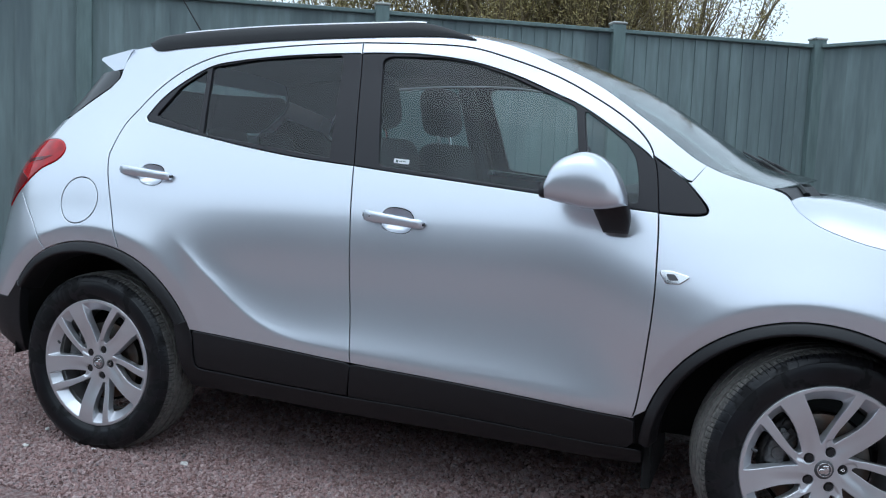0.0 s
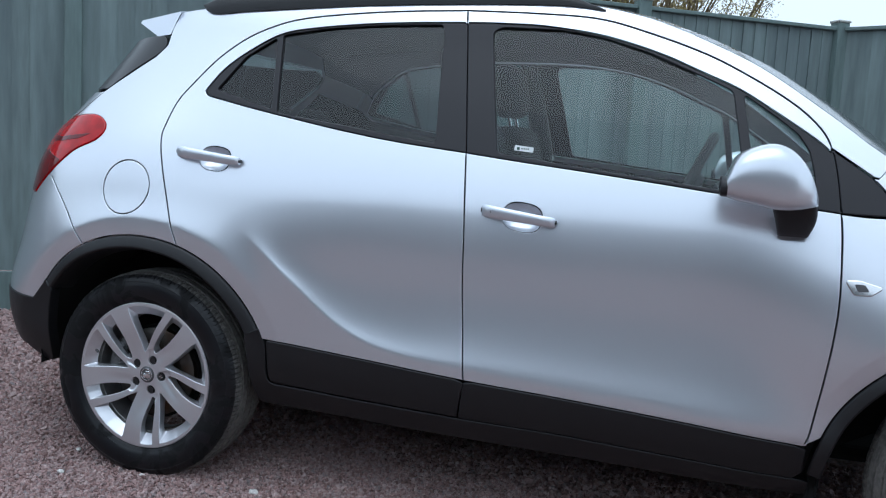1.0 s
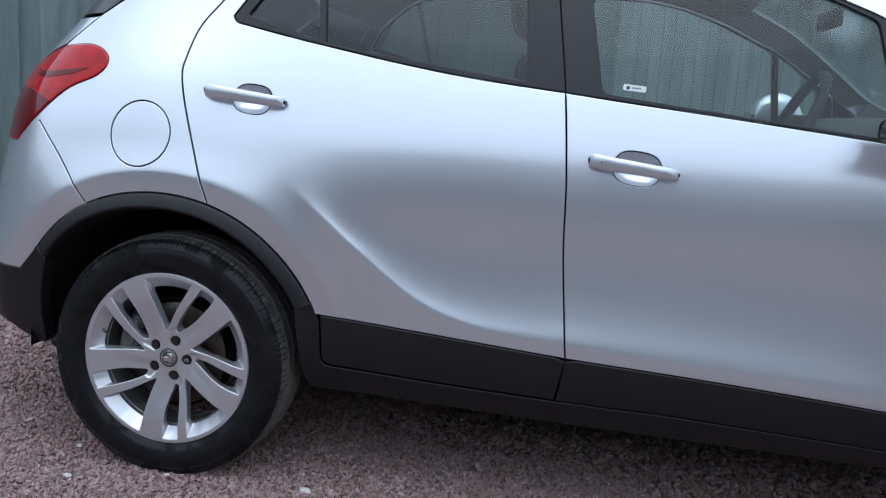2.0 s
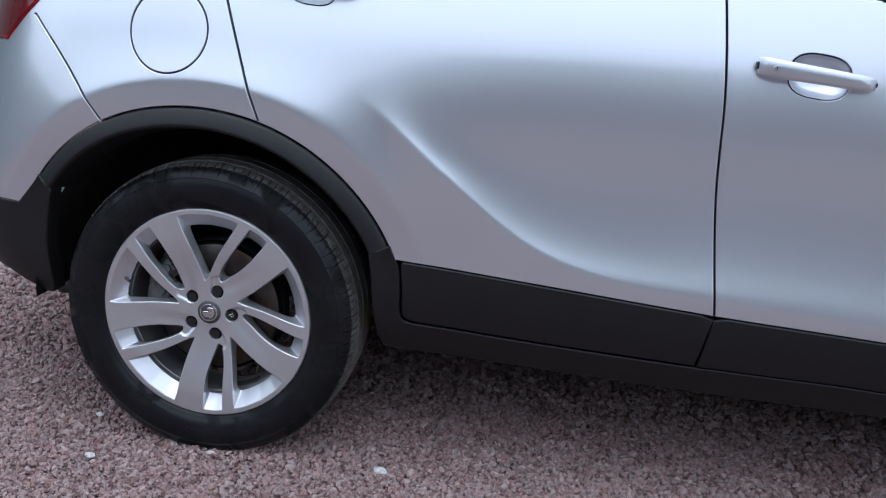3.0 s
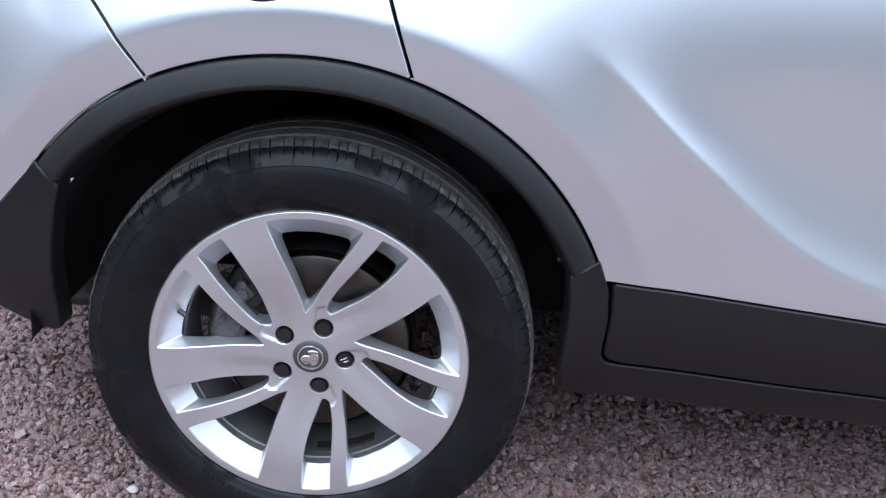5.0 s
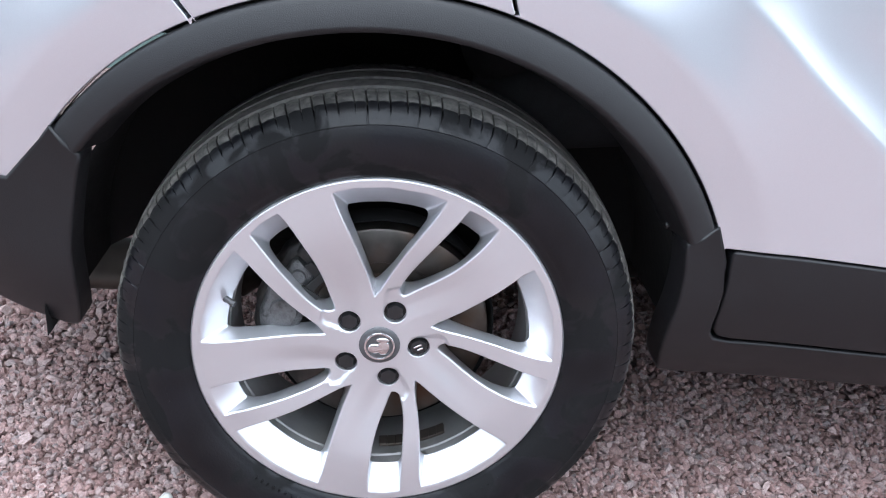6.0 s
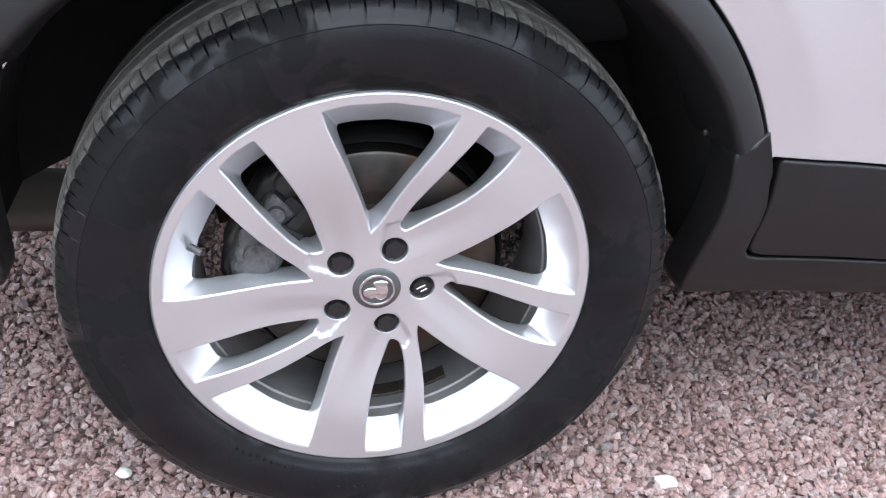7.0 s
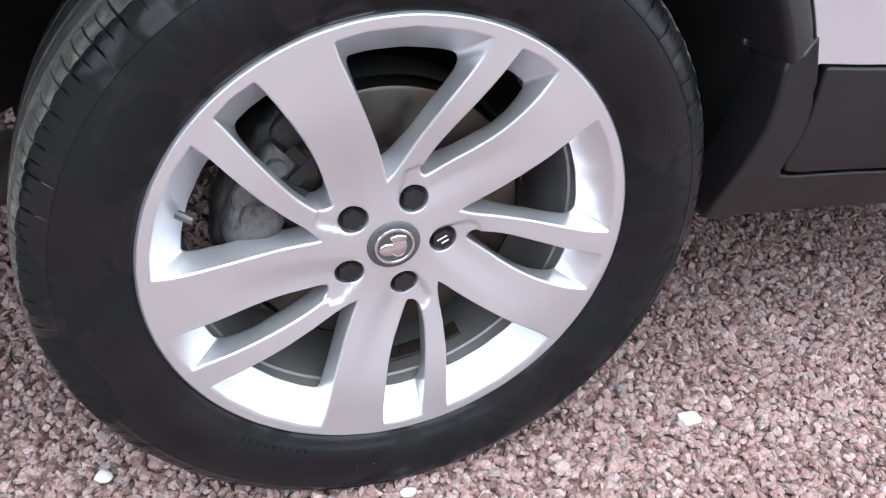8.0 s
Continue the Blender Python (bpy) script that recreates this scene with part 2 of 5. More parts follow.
def curve(points, step=0.012):
    """A smooth open line through the points (Catmull-Rom)."""
    out = []
    for i in range(len(points) - 1):
        p0, p1, p2, p3 = points[max(i - 1, 0)], points[i], points[i + 1], points[min(i + 2, len(points) - 1)]
        n = max(2, int(math.dist(p1, p2) / step))
        for k in range(n):
            t = k / n
            out.append(tuple(0.5 * (2 * p1[a] + (p2[a] - p0[a]) * t + (2 * p0[a] - 5 * p1[a] + 4 * p2[a] - p3[a]) * t * t
                                    + (3 * p1[a] - p0[a] - 3 * p2[a] + p3[a]) * t ** 3) for a in (0, 1)))
    out.append(tuple(points[-1]))
    return out


def arc(cx, cz, r, a0, a1, n=40):
    return [(cx + r * math.cos(radians(a0 + (a1 - a0) * k / n)), cz + r * math.sin(radians(a0 + (a1 - a0) * k / n))) for k in range(n + 1)]


def inside(poly, pts):
    p, q = np.asarray(poly), np.asarray(pts)
    a, b = p, np.roll(p, -1, axis=0)
    hit = np.zeros(len(q), bool)
    for (x0, y0), (x1, y1) in zip(a, b):
        if y0 != y1:
            c = ((y0 > q[:, 1]) != (y1 > q[:, 1])) & (q[:, 0] < (x1 - x0) * (q[:, 1] - y0) / (y1 - y0) + x0)
            hit ^= c
    return hit


def loop(*lines, step=0.02):
    """Joins lines into one closed outline with no doubled points and no long edges."""
    pts = []
    for line in lines:
        for p in line:
            if not pts or math.dist(p, pts[-1]) > 0.0015:
                pts.append(tuple(p))
    if math.dist(pts[0], pts[-1]) < 0.0015:
        pts.pop()
    out = []
    for a, b in zip(pts, pts[1:] + pts[:1]):
        n = max(1, int(math.dist(a, b) / step))
        out += [(a[0] + (b[0] - a[0]) * k / n, a[1] + (b[1] - a[1]) * k / n) for k in range(n)]
    area = sum(a[0] * b[1] - b[0] * a[1] for a, b in zip(out, out[1:] + out[:1]))
    return out if area > 0 else out[::-1]


def outline_normals(poly):
    """Outward normals of a counter-clockwise outline."""
    out = []
    n = len(poly)
    for i in range(n):
        (x0, y0), (x1, y1) = poly[i - 1], poly[(i + 1) % n]
        d = math.hypot(x1 - x0, y1 - y0) or 1
        out.append(((y1 - y0) / d, -(x1 - x0) / d))
    return out


def shrink(poly, d):
    return [(p[0] - n[0] * d, p[1] - n[1] * d) for p, n in zip(poly, outline_normals(poly))]


def fill(poly, holes, spacing, lines=()):
    """Triangles over an outline with holes: points, faces; the outline's points come first, then each hole's."""
    rims = [poly] + list(holes)
    pts, edges = [], []
    for rim in rims:
        b = len(pts)
        pts += rim
        edges += [(b + i, b + (i + 1) % len(rim)) for i in range(len(rim))]
    border = np.array(pts)
    lo, hi = border.min(0), border.max(0)
    gx, gz = np.meshgrid(np.arange(lo[0], hi[0], spacing), np.arange(lo[1], hi[1], spacing))
    gx = gx + (np.arange(gx.shape[0])[:, None] % 2) * spacing / 2
    cand = np.stack([gx.ravel(), gz.ravel()], 1)
    keep = inside(poly, cand)
    for h in holes:
        keep &= ~inside(h, cand)
    cand = cand[keep]
    if len(cand):
        near = np.array([np.min(np.sum((border - c) ** 2, axis=1)) for c in cand])
        cand = cand[near > (0.55 * spacing) ** 2]
    extra = []
    for line in lines:
        ok = inside(poly, line)
        for h in holes:
            ok &= ~inside(h, line)
        last = None
        for p, k in zip(line, ok):
            if k and np.min(np.sum((border - np.array(p)) ** 2, axis=1)) > 0.006 ** 2:
                extra.append(p)
                if last is not None:
                    edges.append((last, len(pts) + len(extra) - 1))
                last = len(pts) + len(extra) - 1
            else:
                last = None
    if extra and len(cand):
        ex = np.array(extra)
        near = np.array([np.min(np.sum((ex - c) ** 2, axis=1)) for c in cand])
        cand = cand[near > (0.5 * spacing) ** 2]
    allp = [Vector(p) for p in pts] + [Vector(p) for p in extra] + [Vector(c) for c in cand]
    vs, _, fs, *_ = geometry.delaunay_2d_cdt(allp, edges, [], 0, 1e-6, True)[:3] + ((),)
    tri = [f for f in fs]
    mid = np.array([[sum(vs[k][0] for k in f) / len(f), sum(vs[k][1] for k in f) / len(f)] for f in tri])
    keep = inside(poly, mid)
    for h in holes:
        keep &= ~inside(h, mid)
    return [(v[0], v[1]) for v in vs], [f for f, k in zip(tri, keep) if k]


# ---- car: shape of the side ----
SECTION = [(0.15, 0.60), (0.25, 0.755), (0.33, 0.815), (0.42, 0.845), (0.50, 0.853), (0.70, 0.853), (0.85, 0.856), (0.95, 0.847), (1.03, 0.829), (1.128, 0.797),
           (1.28, 0.736), (1.45, 0.658), (1.57, 0.602), (1.66, 0.53)]
TAPER = [(-0.95, 0.68), (-0.85, 0.50), (-0.75, 0.32), (-0.65, 0.165), (-0.55, 0.068), (-0.45, 0.024), (-0.30, 0.008), (-0.10, 0.0), (0.3, 0.0),
         (2.0, 0.0), (2.4, 0.008), (2.8, 0.035), (3.1, 0.12), (3.35, 0.30)]
SHIFT = [(0.2, 0.05), (0.4, -0.02), (0.56, -0.04), (0.75, 0.02), (0.91, 0.06), (1.02, 0.08), (1.11, 0.12), (1.28, 0.24), (1.456, 0.34), (1.6, 0.42)]
CREASE = [(0.20, 0.92), (0.368, 0.825), (0.52, 0.703), (0.69, 0.581), (0.85, 0.524), (1.086, 0.500), (1.5, 0.47), (2.1, 0.42)]
WHEELBASE, AXLE = 2.555, 0.335


def side(x, z):
    """Half width of the body at x along the car and height z."""
    y = table(SECTION, z) - table(TAPER, x - (table(SHIFT, z) if x < 0.3 else 0.0))
    flare = 0.0
    for wx, wz, edge in ((-0.01, 0.33, 0.527), (2.505, 0.30, 0.504)):
        r = math.hypot(x - wx, z - wz)
        f = max(r - edge, 0)
        flare += 0.034 * math.exp(-(f + 0.010 * (math.exp(-f / 0.010) - 1)) / 0.13) * smooth_step(1.10, 0.78, z) * (0.4 + 0.6 * smooth_step(0.48, 0.74, z))
        y -= 0.07 * max(edge - r, 0.0) * smooth_step(0.35, 0.60, z)
    y += 0.015 * math.exp(-((x + 0.12) / 0.30) ** 2) * math.exp(-((z - 1.08) / 0.16) ** 2)
    y += 0.021 * math.exp(-((x + 0.14) / 0.24) ** 2) * smooth_step(0.56, 0.76, z) * smooth_step(1.42, 1.04, z)
    d = z - table(CREASE, x)
    soft = 0.0045 + 0.016 * smooth_step(0.7, 1.4, x)
    f = max(d, 0.0)
    reach = 0.072 + 0.048 * smooth_step(0.45, 1.2, x)
    lip = 0.36 * reach * math.exp(-(f + soft * (math.exp(-f / soft) - 1)) / reach) * smooth_step(0.24, 0.47, x) * smooth_step(2.30, 1.85, x)
    lip *= 1 - 0.60 * math.exp(-((x - 0.42) / 0.20) ** 2) * smooth_step(0.72, 0.50, z)
    y += (flare ** 6 + lip ** 6 + 1e-30) ** (1 / 6)
    y += 0.040 * smooth_step(1.70, 2.25, x) * math.exp(-((z - 0.74) / 0.24) ** 2) * smooth_step(3.2, 2.6, x)
    return y


FORM_LINES = []
for off in (-0.012, -0.004, 0.003, 0.010, 0.020, 0.034):
    FORM_LINES.append([(0.30 + 0.012 * k, table(CREASE, 0.30 + 0.012 * k) + off * 1.25) for k in range(95)])
for wx, wz, edge in ((-0.01, 0.33, 0.527), (2.505, 0.30, 0.504)):
    for off in (-0.012, -0.003, 0.005, 0.015, 0.029):
        FORM_LINES.append(arc(wx, wz, edge + off, -5, 185, 170))


def side_normal(x, z, sgn):
    e = 0.004
    gx = (side(x + e, z) - side(x - e, z)) / (2 * e)
    gz = (side(x, z + e) - side(x, z - e)) / (2 * e)
    return Vector((-gx, sgn, -gz)).normalized()


def panel(name, poly, mat, parent, sgn=-1, holes=(), lift=0.0, gap=0.0039, depth=0.026, roll=0.0018, spacing=0.026, label="", bulge=None):
    """A sheet of the body: follows the side's shape, with edges turned inwards."""
    poly = shrink(poly, gap)
    holes = [shrink(h, -gap) for h in holes]
    pts, faces = fill(poly, holes, spacing, FORM_LINES if mat is PAINT else ())
    rims = [list(range(len(poly)))]
    b = len(poly)
    for h in holes:
        rims.append(list(range(b, b + len(h))))
        b += len(h)
    out = lambda x, z, d: (x, sgn * (side(x, z) + lift - d + (bulge(x, z) if bulge else 0.0)), z)
    verts = [out(x, z, 0) for x, z in pts]
    normals = [side_normal(x, z, sgn) for x, z in pts]
    if sgn > 0:
        faces = [tuple(f)[::-1] for f in faces]
    else:
        faces = [tuple(f) for f in faces]
    for which, rim in enumerate(rims):
        ring = [pts[k] for k in rim]
        sign = 1 if which == 0 else -1
        norm = outline_normals(ring)
        rows = [rim]
        for grow, d in ((roll * 0.7, roll * 0.3), (roll, roll), (roll, depth)):
            row = []
            for (x, z), n in zip(ring, norm):
                row.append(len(verts))
                verts.append(out(x + sign * n[0] * grow, z + sign * n[1] * grow, d))
                flat = Vector((sign * n[0], 0, sign * n[1]))
                normals.append((flat + side_normal(x, z, sgn) * (1.0 if d < roll else 0.0)).normalized())
            rows.append(row)
        for a, c in zip(rows, rows[1:]):
            m = len(a)
            for i in range(m):
                f = (a[i], c[i], c[(i + 1) % m], a[(i + 1) % m])
                if (sgn < 0) != (which > 0):
                    faces.append(f)
                else:
                    faces.append(f[::-1])
    return mesh_part(name, verts, faces, mat, parent, normals, label=label)


REAR_SEAM = curve([(0.129, 0.786), (0.066, 0.965), (0.023, 1.107), (0.023, 1.163), (0.039, 1.240), (0.073, 1.298), (0.140, 1.387), (0.224, 1.458), (0.316, 1.503), (0.411, 1.530), (0.566, 1.549), (0.757, 1.562), (0.962, 1.568)])
FRONT_SEAM = curve([(0.962, 1.568), (1.179, 1.562), (1.37, 1.548), (1.524, 1.507), (1.689, 1.448), (1.816, 1.384), (1.924, 1.318), (1.990, 1.262),
                    (2.024, 1.214), (2.045, 1.150), (2.062, 1.030), (2.070, 0.912), (2.071, 0.763), (2.055, 0.582), (2.036, 0.44), (2.024, 0.412)])
B_SEAM = curve([(0.962, 1.568), (1.002, 1.334), (1.035, 1.129), (1.057, 0.918), (1.067, 0.718), (1.094, 0.471)])
SILL = curve([(0.431, 0.508), (0.74, 0.493), (1.094, 0.471), (1.40, 0.456), (1.70, 0.437), (2.024, 0.412)])
DLO_TOP = curve([(0.128, 1.280), (0.172, 1.350), (0.238, 1.410), (0.344, 1.475), (0.460, 1.499), (0.634, 1.516), (0.786, 1.524), (0.97, 1.528), (1.10, 1.527),
                 (1.22, 1.521), (1.39, 1.496), (1.555, 1.448), (1.694, 1.390), (1.789, 1.348), (1.897, 1.282), (1.987, 1.223), (2.028, 1.190)])
DLO_LOW = curve([(0.128, 1.280), (0.140, 1.264), (0.178, 1.255), (0.308, 1.229), (0.455, 1.203), (0.616, 1.176), (0.807, 1.150), (1.035, 1.129), (1.19, 1.114),
                 (1.394, 1.096), (1.681, 1.069), (1.94, 1.042), (2.062, 1.032)])
ARCH_R, ARCH_F = (-0.012, 0.330, 0.4725), (2.505, 0.297, 0.460)
A_EDGE = curve([(1.648, 1.507), (1.828, 1.422), (2.002, 1.306), (2.135, 1.208), (2.185, 1.178)])
COWL_EDGE = curve([(2.185, 1.178), (2.25, 1.151), (2.377, 1.116), (2.417, 1.097), (2.441, 1.063), (2.504, 1.019), (2.607, 0.982), (2.676, 0.966), (2.86, 0.925), (3.04, 0.86)])
ROOF_EDGE = curve([(-0.066, 1.550), (0.2, 1.582), (0.6, 1.603), (1.0, 1.608), (1.3, 1.598), (1.5, 1.560), (1.648, 1.507)])
LAMP = curve([(-0.494, 0.906), (-0.404, 0.986), (-0.312, 1.059), (-0.224, 1.100), (-0.200, 1.137), (-0.223, 1.165), (-0.276, 1.180), (-0.380, 1.172), (-0.445, 1.150)])
BUMP_SEAM = curve([(-0.397, 0.966), (-0.333, 0.901), (-0.284, 0.845), (-0.232, 0.779), (-0.213, 0.754)])


def cut(line, x0, x1):
    return [p for p in line if x0 - 1e-6 <= p[0] <= x1 + 1e-6]


def nearest(line, p):
    return min(range(len(line)), key=lambda i: math.dist(line[i], p))


def arch_angle(a, p):
    return math.degrees(math.atan2(p[1] - a[1], p[0] - a[0]))


def rear_x(z):
    return -0.70 + table(SHIFT, z)


# ---- car: panels ----
def handle_pocket(name, cx, cz, hx, hz, tilt, parent, sgn):
    """A bowl pressed into the door behind the handle."""
    ring0 = pocket_rim(cx, cz, hx, hz, tilt)
    verts, faces = [], []
    levels = [1.0, 0.97, 0.90, 0.75, 0.5, 0.25]
    n = len(ring0)
    for f in levels:
        for x, z in ring0:
            px, pz = cx + (x - cx) * f, cz + (z - cz) * f
            verts.append((px, sgn * (side(px, pz) - 0.024 * (1 - f ** 4)), pz))
    for k in range(len(levels) - 1):
        for i in range(n):
            faces.append((k * n + i, k * n + (i + 1) % n, (k + 1) * n + (i + 1) % n, (k + 1) * n + i))
    verts.append((cx, sgn * (side(cx, cz) - 0.024), cz))
    b = (len(levels) - 1) * n
    for i in range(n):
        faces.append((b + i, b + (i + 1) % n, len(verts) - 1))
    if sgn > 0:
        faces = [f[::-1] for f in faces]
    return mesh_part(name, verts, faces, PAINT, parent)


def pocket_rim(cx, cz, hx, hz, tilt, n=40):
    out = []
    for k in range(n):
        a = 2 * math.pi * k / n
        c, s = math.cos(a), math.sin(a)
        x, z = hx * math.copysign(abs(c) ** 0.75, c), hz * math.copysign(abs(s) ** 0.75, s)
        t = radians(tilt)
        out.append((cx + x * math.cos(t) - z * math.sin(t), cz + x * math.sin(t) + z * math.cos(t)))
    return out


def door_handle(x0, z0, x1, z1, parent, sgn, lock):
    rings = []
    n = 16
    for k in range(n + 1):
        t = k / n
        x, z = x0 + (x1 - x0) * t, z0 + (z1 - z0) * t
        end = min(1.0, math.sin(math.pi * min(max(t, 0.012), 0.988)) * 5) ** 0.5
        hz, hy = 0.0172 * (0.72 + 0.28 * end) * (1.08 - 0.25 * t), 0.0095 * (0.6 + 0.4 * end)
        y = side(x, z) + 0.012 + 0.014 * min(1.0, math.sin(math.pi * t) * 2.2)
        ring = []
        for j in range(14):
            a = 2 * math.pi * j / 14
            c, s = math.cos(a), math.sin(a)
            ring.append((x, sgn * (y + hy * math.copysign(abs(c) ** 0.7, c)), z + hz * math.copysign(abs(s) ** 0.7, s)))
        rings.append(ring)
    handle = part("door_handle", loft_bm(rings), PAINT, parent, smooth=True, sharp=60)
    for f, w in ((-0.004, 0.007), (1.0, 0.005)):
        x, z = x0 + (x1 - x0) * f, z0 + (z1 - z0) * f
        y = side(x, z)
        part("handle_end", box_bm((x - 0.003, sgn * (y + 0.009) - 0.010, z - w), (x + w * 0.8, sgn * (y + 0.009) + 0.010, z + w), 0.003), TRIM, handle)
    if lock:
        x, z = x0 + 0.030, z0 + (z1 - z0) * 0.14
        y = side(x, z) + 0.012 + 0.014 * min(1.0, math.sin(math.pi * 0.14) * 2.2) + 0.0085
        bm = bmesh.new()
        bmesh.ops.create_cone(bm, cap_ends=True, segments=20, radius1=0.0068, radius2=0.006, depth=0.003,
                              matrix=Matrix.Translation((x, sgn * y, z)) @ Matrix.Rotation(radians(90), 4, "X"))
        part("key_lock", bm, PAINT, handle)
        bm = box_bm((x - 0.0006, sgn * (y + 0.0022) - 0.0006, z - 0.0028), (x + 0.0006, sgn * (y + 0.0022) + 0.0006, z + 0.0028))
        part("key_slot", bm, SEAL, handle)
    return handle


def mirror(parent, sgn):
    """Door mirror: painted shell, black rim, glass and foot."""
    zhi = [(1.764, 1.112), (1.775, 1.152), (1.797, 1.176), (1.832, 1.192), (1.870, 1.200), (1.911, 1.187), (1.945, 1.156), (1.970, 1.114), (1.989, 1.062)]
    zlo = [(1.763, 1.063), (1.796, 1.053), (1.838, 1.047), (1.879, 1.038), (1.936, 1.040), (1.990, 1.053)]
    back, long = 1.764, 0.225
    rings = []
    for k in range(19):
        t = k / 18
        x = back + long * (1 - (1 - t) ** 1.3)
        a, b = table(zlo, x), max(table(zhi, x), table(zlo, x) + 0.012)
        hy = 0.098 * max(0.0, 1 - ((x - back) / long) ** 4.5) ** 0.5 + 0.006
        hy *= 0.90 + 0.10 * smooth_step(0, 0.15, t)
        cy = 0.972 - 0.010 * t
        ring = []
        for j in range(28):
            q = 2 * math.pi * j / 28
            c, s = math.cos(q), math.sin(q)
            yy, zz = math.copysign(abs(c) ** 0.42, c), math.copysign(abs(s) ** 0.5, s)
            yy *= 1 - 0.16 * max(zz, 0.0) ** 2
            ring.append((x, sgn * (cy + hy * yy), (a + b) / 2 + (b - a) / 2 * zz))
        rings.append(ring)
    shell = part("mirror_shell", loft_bm(rings), PAINT, parent, "silver mirror shell", smooth=True, sharp=60)
    rim = [[(back + dx, sgn * (0.972 + (sgn * p[1] - 0.972) * f), (p[2] - 1.101) * f + 1.101) for p in rings[0]] for dx, f in ((0.004, 1.02), (-0.008, 1.02), (-0.012, 0.98), (-0.008, 0.92))]
    part("mirror_rim", loft_bm(rim), TRIM, shell, smooth=True, sharp=50)
    part("mirror_glass", loft_bm([[(back - 0.005, p[1] * 0.999, p[2]) for p in rim[3]], [(back - 0.009, p[1], p[2]) for p in rim[3]]]), CHROME, shell)
    foot = []
    for k in range(9):
        t = k / 8
        z = 1.066 - 0.100 * t
        x0, x1 = 1.872 + 0.036 * t ** 0.8, 1.986 + 0.010 * math.sin(math.pi * t) - 0.004 * t
        yc, hy = 0.940 - 0.072 * t ** 1.6, 0.040 - 0.016 * t
        ring = []
        for j in range(16):
            q = 2 * math.pi * j / 16
            c, s = math.cos(q), math.sin(q)
            ring.append(((x0 + x1) / 2 + (x1 - x0) / 2 * math.copysign(abs(c) ** 0.6, c), sgn * (yc + hy * math.copysign(abs(s) ** 0.6, s)), z))
        foot.append(ring)
    part("mirror_foot", loft_bm(foot), CLAD, shell, "black mirror foot", smooth=True, sharp=50)


def window(name, poly, parent, sgn, lift=-0.012, mat=None, label=""):
    ob = panel(name, poly, mat or GLASS, parent, sgn, lift=lift, gap=-0.004, depth=0.003, roll=0.0003, spacing=0.05, label=label)
    ob.visible_shadow = False
    return ob


def rounded(points, r=0.012, n=5):
    """An outline with its corners rounded."""
    out = []
    for i, p in enumerate(points):
        a, b = Vector(points[i - 1]), Vector(points[(i + 1) % len(points)])
        p = Vector(p)
        u, v = (a - p), (b - p)
        d = min(r, u.length * 0.45, v.length * 0.45)
        s, e = p + u.normalized() * d, p + v.normalized() * d
        for k in range(n + 1):
            t = k / n
            out.append(tuple((1 - t) ** 2 * s + 2 * t * (1 - t) * p + t * t * e))
    return out


